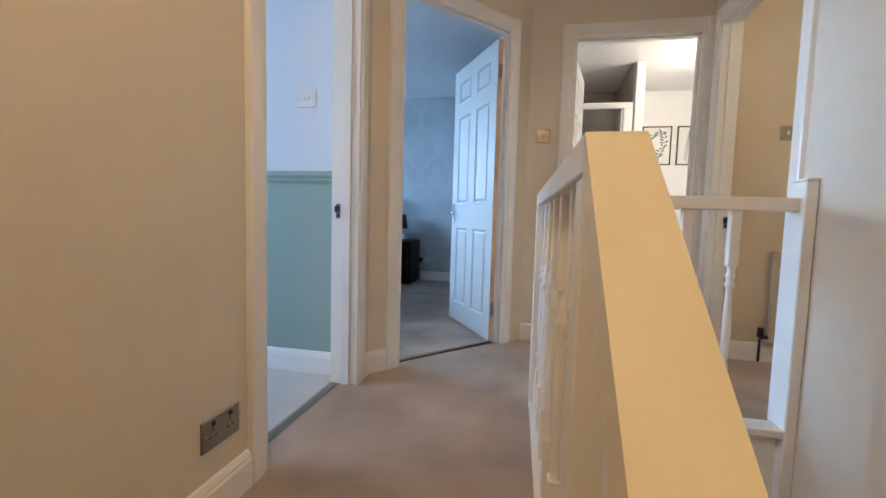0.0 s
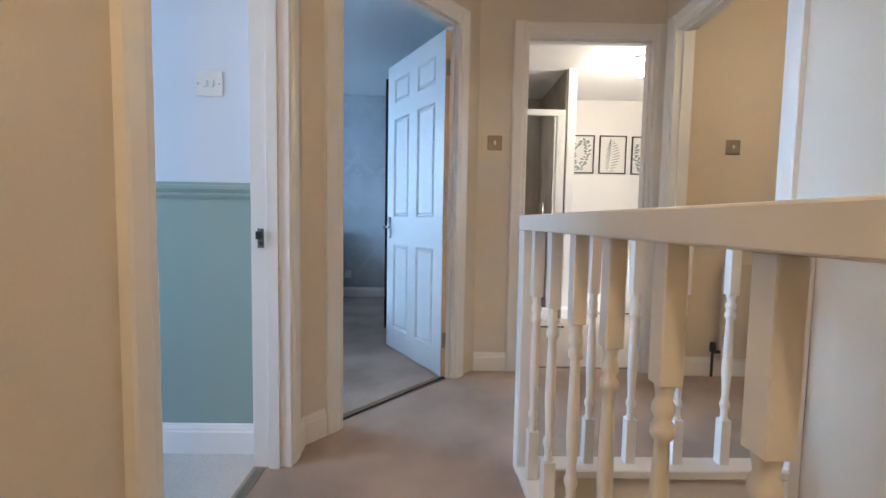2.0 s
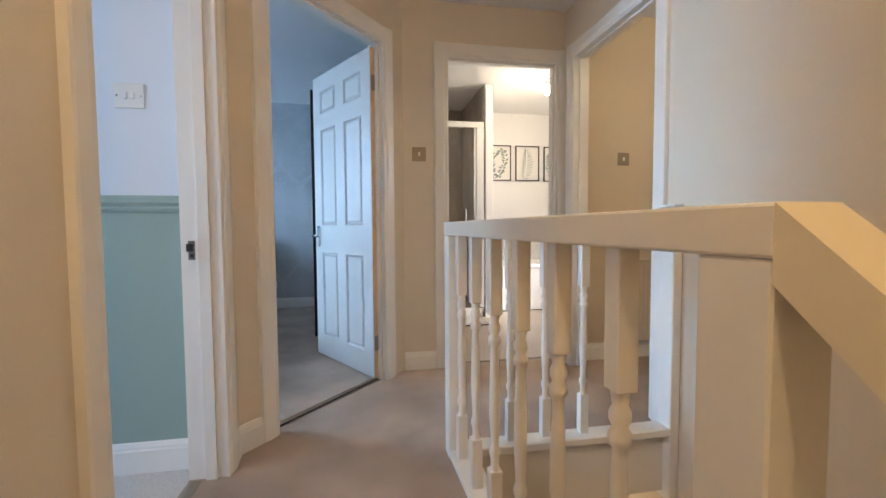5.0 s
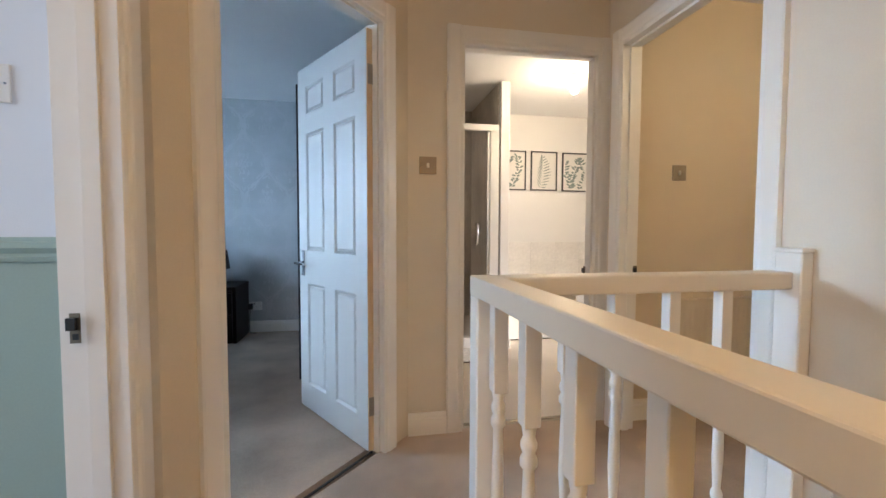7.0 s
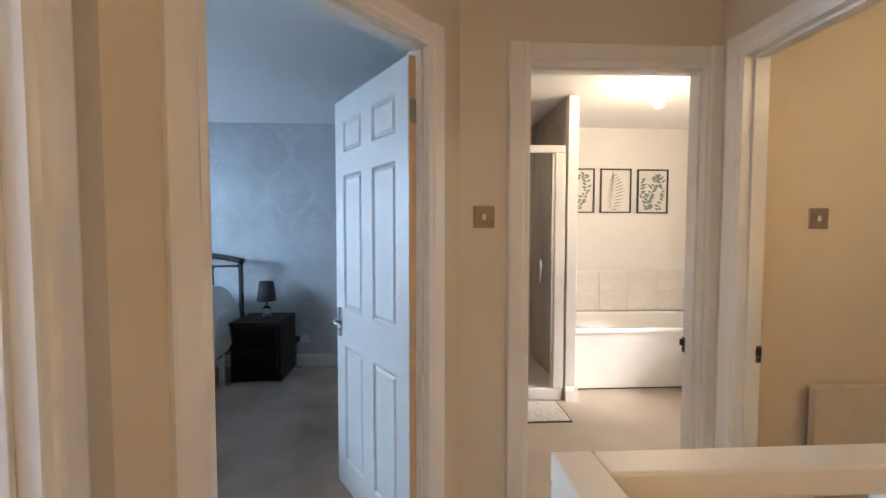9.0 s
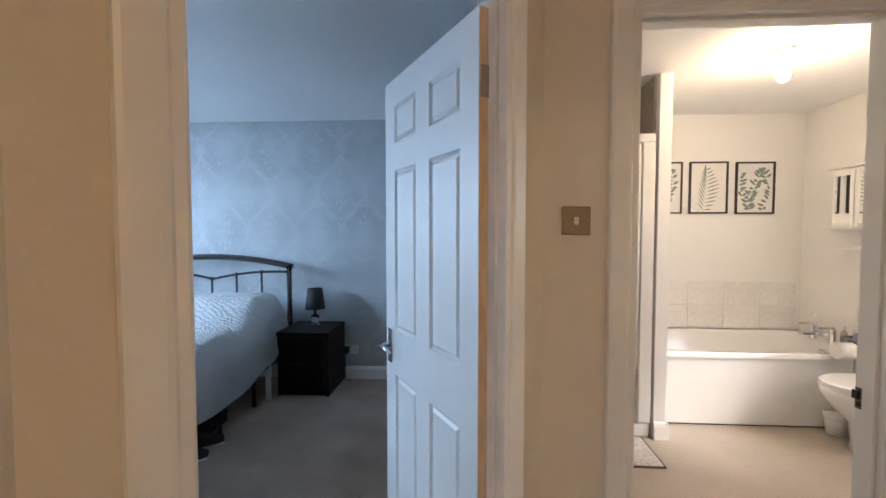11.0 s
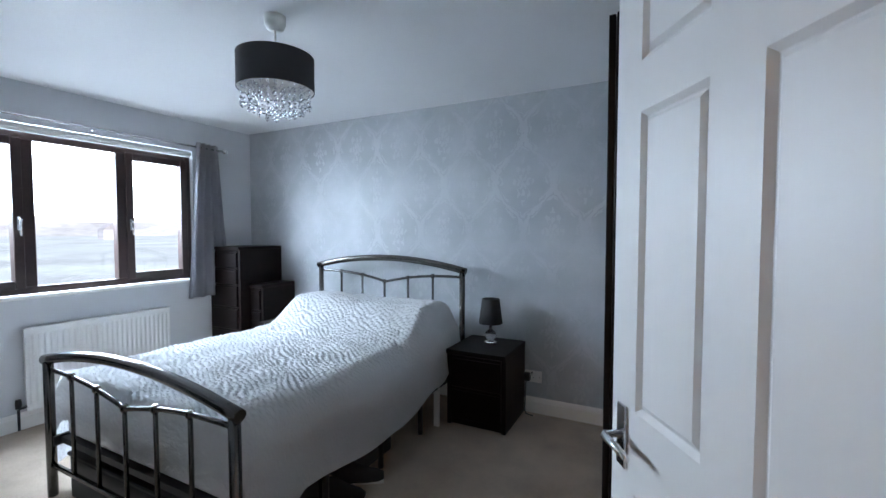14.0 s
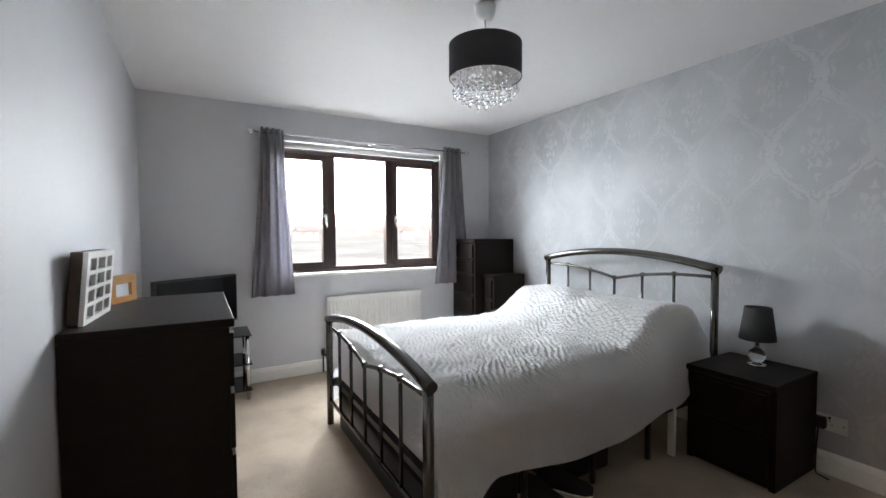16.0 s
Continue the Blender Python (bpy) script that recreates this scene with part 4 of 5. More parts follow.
bead = mesh("bead", lathe(bmesh.new(), [(0.001, -0.006), (0.0065, 0.0), (0.001, 0.006)], 6), CRYSTAL)
for ring_r, count, low in ((0.154, 32, 1.958), (0.120, 24, 1.940), (0.082, 17, 1.926), (0.04, 9, 1.916)):
    for k in range(count):
        a = 2 * math.pi * k / count + ring_r * 9
        z0 = low + random.uniform(-0.012, 0.02)
        ob = new("droplet", dm)
        ob.parent, ob.matrix_basis = pend, pose(ring_r * math.cos(a), ring_r * math.sin(a), z0, 0, 0, random.uniform(0, 90))
        for q in range(4):
            ob = new("bead", bead)
            ob.parent, ob.matrix_basis = pend, pose(ring_r * math.cos(a), ring_r * math.sin(a), z0 + 0.012 + 0.03 * q)

# bedside lamp
lamp = thing("table_lamp", pose(-1.0, 5.72, 0.53), "small bedside lamp with black tapered shade and glass ball base", "table lamp")
part("foot", lathe(bmesh.new(), [(0.045, 0.0), (0.045, 0.008), (0.02, 0.014)], 20), CHROME, lamp)
part("base", lathe(bmesh.new(), [(0.012, 0.014), (0.036, 0.03), (0.045, 0.055), (0.036, 0.08), (0.014, 0.098)], 20), CRYSTAL, lamp, "clear faceted glass ball")
part("stem", lathe(bmesh.new(), [(0.012, 0.098), (0.008, 0.15), (0.008, 0.2)], 12), CHROME, lamp)
part("shade", lathe(bmesh.new(), [(0.088, 0.145), (0.064, 0.325), (0.061, 0.325), (0.085, 0.145)], 28, cap=False), BLACKFAB, lamp, "black tapered fabric shade")


# ---- small fittings on walls ----
def plate(name, m, w, h, material, label, category, rockers=1, sockets=0):
    """A face plate in the local xz plane, standing out along -y."""
    root = thing(name, m, label, category)
    part("face_plate", made_box(-w / 2, w / 2, -0.007, 0.0, -h / 2, h / 2, 0.002), material, root)
    for k in range(rockers):
        x = (k - (rockers - 1) / 2) * 0.024
        part("rocker", made_box(x - 0.007, x + 0.007, -0.012, -0.007, -0.012, 0.012, 0.0015), PLASTIC, root, "white rocker")
    for sx in (-1, 1):
        part("screw", lathe(bmesh.new(), [(0.0035, 0), (0.003, 0.0012)], 8), CHROME, root).matrix_basis = pose(sx * w * 0.40, -0.007, 0, 90, 0, 0)
    for k in range(sockets):
        x = (k - (sockets - 1) / 2) * 0.066
        for dx, dz, ww, hh in ((0, 0.012, 0.004, 0.009), (-0.011, -0.008, 0.007, 0.004), (0.011, -0.008, 0.007, 0.004)):
            part("pin_hole", made_box(x + dx - ww / 2, x + dx + ww / 2, -0.0078, -0.0071, dz - hh / 2, dz + hh / 2), BLACKPLASTIC, root)
        part("rocker", made_box(x - 0.006, x + 0.006, -0.011, -0.007, 0.022, 0.034, 0.001), BLACKPLASTIC, root, "black socket switch")
    return root


plate("light_switch", pose(0.702, 3.42, 1.395), 0.088, 0.088, STEEL, "brushed steel single light switch on the landing wall", "light switch")
plate("light_switch", pose(2.118, 3.38, 1.39), 0.086, 0.086, STEEL, "brushed steel light switch on the box room wall", "light switch")
plate("light_switch", pose(-0.49, 2.46, 1.415), 0.10, 0.09, PLASTIC, "white double light switch above the dado rail", "light switch", 2)
plate("wall_socket", pose(-0.17, 1.435, 0.24, 0, 0, 90), 0.146, 0.086, STEEL, "brushed steel double socket above the skirting", "wall socket", 0, 2)
sock = plate("wall_socket", pose(-0.73, 5.885, 0.27), 0.146, 0.086, PLASTIC, "white socket with a black plug by the bedside table", "wall socket", 0, 1)
part("plug", made_box(-0.06, -0.008, -0.045, -0.0075, -0.03, 0.03, 0.006), BLACKPLASTIC, sock, "black plug")
solo("lamp_cable", tube(bmesh.new(), [(-0.765, 5.845, 0.245), (-0.77, 5.84, 0.12), (-0.775, 5.85, 0.02), (-0.76, 5.82, 0.006), (-0.70, 5.80, 0.006)], 0.004, 6), BLACKPLASTIC, "black lamp cable trailing to the carpet", "cable")

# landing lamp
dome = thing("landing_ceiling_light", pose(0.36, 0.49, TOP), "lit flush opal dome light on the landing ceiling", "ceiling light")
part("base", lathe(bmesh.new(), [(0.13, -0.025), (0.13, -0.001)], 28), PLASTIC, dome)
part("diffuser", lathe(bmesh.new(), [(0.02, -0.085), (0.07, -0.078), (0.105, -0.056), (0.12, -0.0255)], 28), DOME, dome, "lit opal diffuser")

# hall below: mat and lamp
hm = thing("door_mat", pose(3.36, 4.72, LOW, 0, 0, 10), "dark grey door mat with a pale motif on the hall floor", "door mat")
part("mat_surface", made_box(-0.45, 0.45, -0.28, 0.28, 0, 0.012, 0.004), BLACKFAB, hm)
bm = made_box(-0.02, 0.02, -0.10, 0.08, 0.0121, 0.014)
box(bm, -0.08, 0.08, 0.04, 0.08, 0.0121, 0.0139)
part("motif", bm, PAPER, hm, "pale printed motif")
hb = thing("hall_lamp", pose(1.3, 3.6, -0.27), "small lit hall ceiling bulb", "ceiling light")
part("holder", lathe(bmesh.new(), [(0.02, -0.10), (0.02, -0.03), (0.045, 0.0)], 14), PLASTIC, hb)
part("bulb", lathe(bmesh.new(), [(0.006, -0.19), (0.028, -0.17), (0.032, -0.14), (0.016, -0.101)], 14), BULB, hb, "lit bulb")


# ---- bathroom ----
def bulb_fitting(at, name, label):
    root = thing(name, pose(*at), label, "ceiling light")
    part("ceiling_plate", lathe(bmesh.new(), [(0.030, -0.028), (0.05, -0.022), (0.055, -0.001)], 22), PLASTIC, root)
    part("holder", lathe(bmesh.new(), [(0.022, -0.09), (0.020, -0.029)], 16), PLASTIC, root)
    part("bulb", lathe(bmesh.new(), [(0.004, -0.178), (0.02, -0.172), (0.031, -0.155), (0.033, -0.135), (0.024, -0.112), (0.014, -0.091)], 20), BULB, root, "glowing warm bulb")


bulb_fitting((2.09, 4.56, TOP), "bathroom_light", "bare lit bulb in a white ceiling batten holder")
# holder and bulb added out of view to carry the box room fill
bulb_fitting((2.65, 2.0, TOP), "box_room_fill_bulb", "added unseen fill bulb in the box room ceiling holder")


def bathtub(x0, x1, y0, y1, h):
    root = thing("bathtub", pose(x0, y0, 0), "white acrylic bath with a plain front panel", "bathtub")
    w, d = x1 - x0, y1 - y0
    part("front_panel", made_box(0.0, w, 0.012, 0.028, 0.012, h - 0.035, 0.003), PLASTIC, root, "white bath panel")
    part("plinth", made_box(0.0, w, 0.028, 0.04, 0.0, 0.012), BLACKPLASTIC, root, "dark shadow gap plinth")
    bm = bmesh.new()
    n = 48

    def ring(ix, iy, z, r):
        a, b = w / 2 - ix, d / 2 - iy
        out = []
        for k in range(n):
            t = 2 * math.pi * k / n
            c, s = math.cos(t), math.sin(t)
            e = r
            out.append(bm.verts.new((w / 2 + a * math.copysign(abs(c) ** e, c), d / 2 + b * math.copysign(abs(s) ** e, s), z)))
        return out
    rs = [ring(0, 0, h - 0.035, 0.12), ring(0, 0, h - 0.004, 0.12), ring(0.005, 0.005, h, 0.14), ring(0.06, 0.06, h, 0.35), ring(0.075, 0.075, h - 0.012, 0.4),
          ring(0.13, 0.11, 0.20, 0.5), ring(0.20, 0.17, 0.13, 0.6), ring(0.5, 0.35, 0.12, 0.8)]
    for a, b in zip(rs, rs[1:]):
        for k in range(n):
            f = bm.faces.new((a[k], a[(k + 1) % n], b[(k + 1) % n], b[k]))
            f.smooth = True
    bm.faces.new(rs[-1])
    part("tub", bm, CERAMIC, root, "glossy white tub with rolled rim")
    part("overflow", lathe(bmesh.new(), [(0.034, 0.0), (0.034, 0.008), (0.02, 0.014)], 18), CHROME, root, "chrome overflow").matrix_basis = pose(w - 0.115, d / 2, h - 0.10, 0, -80, 0)
    return root


bathtub(1.655, 3.195, 5.09, 5.885, 0.515)
tap = thing("bath_tap", pose(3.09, 5.50, 0.515), "chrome deck-mounted bath mixer tap", "tap")
bm = bmesh.new()
for y in (-0.09, 0.09):
    lathe(bm, [(0.03, 0.0), (0.028, 0.006), (0.022, 0.01), (0.022, 0.105), (0.024, 0.11)], 16, (0, y, 0))
tube(bm, [(0, -0.09, 0.055), (0, 0.09, 0.055)], 0.015, 12)
part("body", bm, CHROME, tap)
part("spout", made_box(-0.17, 0.0, -0.024, 0.024, 0.045, 0.072, 0.006), CHROME, tap)
for y in (-0.09, 0.09):
    part("lever", made_box(-0.11, 0.014, y - 0.011, y + 0.011, 0.111, 0.126, 0.004), CHROME, tap)

basket = thing("storage_basket", pose(3.13, 5.22, 0.515), "grey woven basket holding toiletries on the bath edge", "basket")
bm = bmesh.new()
for a in ((-0.06, 0.06, -0.10, -0.095), (-0.06, 0.06, 0.095, 0.10), (-0.06, -0.055, -0.095, 0.095), (0.055, 0.06, -0.095, 0.095)):
    box(bm, *a, 0, 0.085, 0.002)
box(bm, -0.055, 0.055, -0.095, 0.095, 0, 0.006)
part("body", bm, GREYPLASTIC, basket)
part("handle_slot", made_box(-0.0615, -0.0602, -0.03, 0.03, 0.055, 0.068), BLACKPLASTIC, basket, "dark handle slot")


def bottle(name, x, y, z, r, h, color, label):
    m = mat(name + "_plastic", color, 0.3, vary=0.05)
    root = thing(name, pose(x, y, z), label, "bottle", "toiletries")
    part("body", lathe(bmesh.new(), [(r * 0.9, 0), (r, 0.008), (r, h * 0.62), (r * 0.5, h * 0.76), (r * 0.42, h * 0.78)], 14), m, root)
    part("cap", lathe(bmesh.new(), [(r * 0.5, h * 0.781), (r * 0.5, h * 0.97), (r * 0.4, h)], 12), PLASTIC, root)


bottle("toiletry_bottle", 3.12, 5.17, 0.5215, 0.026, 0.17, (0.16, 0.10, 0.30), "purple toiletry bottle standing in the basket")
bottle("toiletry_bottle", 3.12, 5.24, 0.5215, 0.024, 0.15, (0.30, 0.26, 0.42), "lilac toiletry bottle standing in the basket")
bottle("toiletry_bottle", 3.15, 5.28, 0.5215, 0.02, 0.18, (0.60, 0.58, 0.55), "white toiletry bottle standing in the basket")
bottle("toiletry_bottle", 3.13, 5.36, 0.515, 0.022, 0.15, (0.55, 0.45, 0.40), "pale pink bottle on the bath edge")
bottle("toiletry_bottle", 3.15, 5.66, 0.515, 0.022, 0.17, (0.62, 0.60, 0.58), "clear white bottle behind the bath tap")


def toilet():
    root = thing("toilet", pose(2.55, 4.78, 0), "white ceramic toilet with closed lid", "toilet")

    def oval(bm, z, cx, a, b, n=28):
        out = []
        for k in range(n):
            t = 2 * math.pi * k / n
            c, s = math.cos(t), math.sin(t)
            x = cx + a * c * (1.0 if c < 0 else 0.85)
            out.append(bm.verts.new((x, b * math.copysign(abs(s) ** 0.9, s), z)))
        return out
    bm = bmesh.new()
    rs = [oval(bm, 0.0, 0.33, 0.16, 0.11), oval(bm, 0.06, 0.33, 0.15, 0.10), oval(bm, 0.18, 0.32, 0.16, 0.11), oval(bm, 0.28, 0.28, 0.22, 0.16), oval(bm, 0.36, 0.255, 0.25, 0.182), oval(bm, 0.395, 0.255, 0.252, 0.184)]
    for a, b in zip(rs, rs[1:]):
        for k in range(28):
            f = bm.faces.new((a[k], a[(k + 1) % 28], b[(k + 1) % 28], b[k]))
            f.smooth = True
    bm.faces.new(rs[0][::-1]), bm.faces.new(rs[-1])
    part("pan", bm, CERAMIC, root)
    for nm, z0, z1, g in (("seat", 0.398, 0.412, 0.258), ("lid", 0.416, 0.438, 0.255)):
        bm = bmesh.new()
        rs = [oval(bm, z0, 0.255, g, 0.187), oval(bm, z1 - 0.006, 0.255, g, 0.187), oval(bm, z1, 0.255, g - 0.012, 0.176)]
        for a, b in zip(rs, rs[1:]):
            for k in range(28):
                bm.faces.new((a[k], a[(k + 1) % 28], b[(k + 1) % 28], b[k]))
        bm.faces.new(rs[0][::-1]), bm.faces.new(rs[-1])
        part(nm, bm, CERAMIC, root)
    part("cistern", made_box(0.50, 0.69, -0.19, 0.19, 0.40, 0.76, 0.02, seg=2), CERAMIC, root)
    part("cistern_lid", made_box(0.49, 0.695, -0.2, 0.2, 0.761, 0.79, 0.008), CERAMIC, root)


toilet()
roll = thing("toilet_roll_stand", pose(2.93, 5.03, 0), "chrome stand holding a white toilet roll", "toilet roll holder")
part("pole", tube(bmesh.new(), [(0, 0, 0.0), (0, 0, 0.60), (-0.02, 0, 0.615), (-0.13, 0, 0.615)], 0.007, 8), CHROME, roll)
part("foot", lathe(bmesh.new(), [(0.055, 0), (0.055, 0.008), (0.01, 0.012)], 18), CHROME, roll)
part("paper_roll", tube(bmesh.new(), [(-0.125, 0, 0.565), (-0.02, 0, 0.565)], 0.055, 20), PAPER, roll, "white toilet paper")
brush = thing("waste_bin", pose(2.83, 5.03, 0), "small white bin with a crumpled liner", "waste bin")
part("body", lathe(bmesh.new(), [(0.055, 0), (0.068, 0.13), (0.064, 0.13), (0.05, 0.01)], 18), PLASTIC, brush)
part("liner", lathe(bmesh.new(), [(0.071, 0.10), (0.073, 0.135), (0.066, 0.137)], 18, cap=False), PAPER, brush, "crumpled white liner")

# shower
structure("shower_panel_north", made_box(0.69, 1.565, 5.872, 5.886, 0.05, TOP - 0.002), STONE, "brown stone-effect shower panel")
structure("shower_panel_west", made_box(0.682, 0.695, 4.92, 5.87, 0.05, TOP - 0.002), STONE, "brown stone-effect shower panel")
structure("shower_panel_east", made_box(1.556, 1.568, 4.93, 5.87, 0.05, TOP - 0.002), STONE, "brown stone-effect shower panel")
solo("shower_tray", made_box(0.697, 1.554, 4.895, 5.87, 0.0, 0.10, 0.012, seg=2), CERAMIC, "white low shower tray", "shower tray")
sd = thing("shower_enclosure", pose(0, 4.905, 0), "framed glass shower door with chrome handle", "shower enclosure")
part("head_rail", made_box(0.70, 1.555, -0.02, 0.02, 1.93, 1.985, 0.004), PLASTIC, sd, "white head rail")
part("jamb", made_box(1.475, 1.555, -0.02, 0.02, 0.101, 1.929, 0.004), PLASTIC, sd, "white side jamb")
part("jamb", made_box(0.70, 0.735, -0.02, 0.02, 0.101, 1.929, 0.004), PLASTIC, sd, "white side jamb")
part("door_stile", made_box(1.452, 1.472, -0.012, 0.012, 0.105, 1.925, 0.003), CHROME, sd, "chrome door edge")
p = part("glass_door", made_box(0.74, 1.45, -0.003, 0.003, 0.105, 1.925), GLASS, sd, "clear glass door")
p.visible_shadow = False
bm = tube(bmesh.new(), [(1.36, -0.004, 0.93), (1.36, -0.045, 0.95), (1.36, -0.045, 1.10), (1.36, -0.004, 1.12)], 0.009, 8)
part("handle", bm, CHROME, sd, "chrome bow handle")
sh = thing("shower_set", pose(1.18, 5.87, 0), "chrome shower riser with hand shower and hose", "shower")
part("riser", tube(bmesh.new(), [(0, -0.04, 1.15), (0, -0.04, 1.85)], 0.010, 10), CHROME, sh)
part("valve_bar", tube(bmesh.new(), [(-0.14, -0.05, 1.02), (0.14, -0.05, 1.02)], 0.024, 12), CHROME, sh)
part("hand_shower", lathe(bmesh.new(), [(0.012, 0.0), (0.05, 0.012), (0.05, 0.022)], 18), CHROME, sh).matrix_basis = pose(0, -0.14, 1.84, 150, 0, 0)
part("arm", tube(bmesh.new(), [(0, -0.04, 1.80), (0, -0.09, 1.83), (0, -0.14, 1.845)], 0.010, 8), CHROME, sh)
part("hose", tube(bmesh.new(), [(0.05, -0.06, 1.02), (0.09, -0.08, 0.85), (0.13, -0.08, 1.1), (0.08, -0.07, 1.5), (0.02, -0.08, 1.78)], 0.007, 8), CHROME, sh)
part("soap_rack", made_box(-0.12, 0.0, -0.12, -0.03, 1.38, 1.40, 0.003), CHROME, sh)

rug = thing("bath_mat", pose(1.0, 4.53, 0), "white and grey flecked bath mat with dark edge", "bath mat")
part("mat_surface", made_box(-0.10, 0.49, 0.0, 0.34, 0.0, 0.012, 0.003), MATRUG, rug)
bm = bmesh.new()
for a in ((-0.11, 0.50, -0.012, 0.0), (-0.11, 0.50, 0.34, 0.35), (0.49, 0.50, 0.0, 0.34)):
    box(bm, *a, 0.0, 0.009, 0.002)
part("binding", bm, WOODBACK, rug, "dark stitched edge")

cab = thing("mirror_cabinet", pose(3.198, 5.03, 1.37), "white mirrored bathroom wall cabinet with a shelf", "cabinet")
part("body", made_box(-0.13, 0.0, -0.02, 0.42, 0.0, 0.44, 0.003), PLASTIC, cab)
part("cornice", made_box(-0.15, 0.0, -0.04, 0.44, 0.441, 0.46, 0.004), PLASTIC, cab)
part("shelf", made_box(-0.13, 0.0, -0.02, 0.42, -0.14, -0.125, 0.003), PLASTIC, cab)
for y in (0.0, 0.205):
    dd = part("cabinet_door", bars(bmesh.new(), -0.148, -0.132, y, y + 0.195, 0.02, 0.42, 0.03, 0.002), PLASTIC, cab, "white framed door")
    part("mirror", made_box(-0.141, -0.137, y + 0.03, y + 0.165, 0.05, 0.39), MIRROR, dd, "mirror glass")

# splashback tiles above the bath
sb = structure("bath_splashback", made_box(1.655, 3.195, 5.878, 5.8895, 0.518, 0.93), PLASTIC, "grout bed behind pale marble tiles")
tile = mesh("tile", made_box(-0.148, 0.148, -0.006, 0.0, -0.0985, 0.0985, 0.002), MARBLE)
for r in range(2):
    for c in range(5):
        ob = new("tile", tile)
        ob.parent, ob.matrix_basis = sb, pose(1.81 + 0.30 * c + 0.0, 5.878, 0.622 + 0.2 * r)


def leaf_shape(bm, x, z, length, width, ang, y):
    """A flat printed leaf with a pointed end."""
    c, s = math.cos(ang), math.sin(ang)
    pts = [(0, 0), (0.3, 0.8), (0.55, 1.0), (0.8, 0.6), (1, 0), (0.8, -0.6), (0.55, -1.0), (0.3, -0.8)]
    bm.faces.new([bm.verts.new((x + length * u * c - width * w * s, y, z + length * u * s + width * w * c)) for u, w in pts])


def print_frame(x0, x1, z0, z1, style, label):
    w, h = x1 - x0, z1 - z0
    root = thing("framed_print", pose((x0 + x1) / 2, 5.888, z0), label, "framed print", "prints above the bath")
    bm = bmesh.new()
    e = 0.012
    for a in ((-w / 2, -w / 2 + e, 0, h), (w / 2 - e, w / 2, 0, h)):
        box(bm, a[0], a[1], -0.022, 0.0, a[2], a[3], 0.001)
    for a in ((0, e), (h - e, h)):
        box(bm, -w / 2 + e, w / 2 - e, -0.022, 0.0, a[0], a[1], 0.001)
    part("frame", bm, BLACKPLASTIC, root, "thin black frame")
    part("print", made_box(-w / 2 + e, w / 2 - e, -0.008, -0.002, e, h - e), PAPER, root, "white paper")
    bm = bmesh.new()
    rng = random.Random(style)
    y = -0.0095
    if style == 1:
        for k in range(12):
            u = k / 11
            bx, bz = -0.04 + 0.07 * u - 0.05 * u * u, 0.03 + 0.34 * u
            ln = 0.135 * math.sin(math.pi * (0.18 + 0.72 * u)) + 0.015
            for sg in (-1, 1):
                leaf_shape(bm, bx, bz, ln * (0.85 if sg > 0 else 0.8), 0.0048, math.radians(66 + sg * (58 - 22 * u)), y - 0.00002 * k)
    else:
        for stem in range(3 if style == 2 else 2):
            sx = -0.09 + 0.085 * stem if style == 2 else -0.06 + 0.10 * stem
            for k in range(12):
                u = k / 11
                bx, bz = sx + 0.045 * math.sin(4 * u + 2 * stem + style), 0.03 + 0.33 * u + 0.01 * rng.random()
                for sg in (-1, 1):
                    ang = math.radians(90 - sg * (38 + 40 * rng.random()))
                    ln = 0.035 + 0.045 * rng.random()
                    if abs(bx + ln * math.cos(ang)) < w / 2 - 0.018 and bz + ln < h - 0.014:
                        leaf_shape(bm, bx, bz, ln, 0.011, ang, y - 0.00003 * (k + 12 * stem))
    part("leaf_drawing", bm, PRINT, root, "dark green botanical leaf drawing")


print_frame(1.875, 2.193, 1.512, 1.955, 3, "black framed botanical sprig print on the bathroom wall")
print_frame(2.254, 2.572, 1.512, 1.955, 1, "black framed palm leaf print on the bathroom wall")
print_frame(2.637, 2.955, 1.508, 1.950, 2, "black framed leafy branch print on the bathroom wall")

# ---- bedroom: small things ----
tv = thing("television", pose(-3.46, 3.03, 0.502, 0, 0, 124), "black flat screen television on a glass stand", "television")
part("body", made_box(-0.32, 0.32, 0.0, 0.045, 0.075, 0.45, 0.006), BLACKPLASTIC, tv)
part("screen", made_box(-0.305, 0.305, -0.003, -0.0005, 0.095, 0.435), SCREEN, tv, "dark glossy screen")
part("neck", made_box(-0.05, 0.05, 0.01, 0.035, 0.012, 0.0745), BLACKPLASTIC, tv)
part("foot", made_box(-0.10, 0.10, -0.05, 0.07, 0.0, 0.012, 0.004), BLACKPLASTIC, tv)
ts = thing("tv_stand", pose(-3.54, 3.03, 0), "black glass three-shelf stand with chrome legs", "tv stand")
for z in (0.07, 0.27, 0.49):
    part("shelf", made_box(-0.19, 0.18, -0.34, 0.34, z, z + 0.010, 0.002), BLACKGLASS, ts, "black glass shelf")
for x in (-0.16, 0.155):
    for y in (-0.31, 0.31):
        part("leg", tube(bmesh.new(), [(x, y, 0.0), (x, y, 0.488)], 0.016, 12), CHROME, ts, "chrome leg")

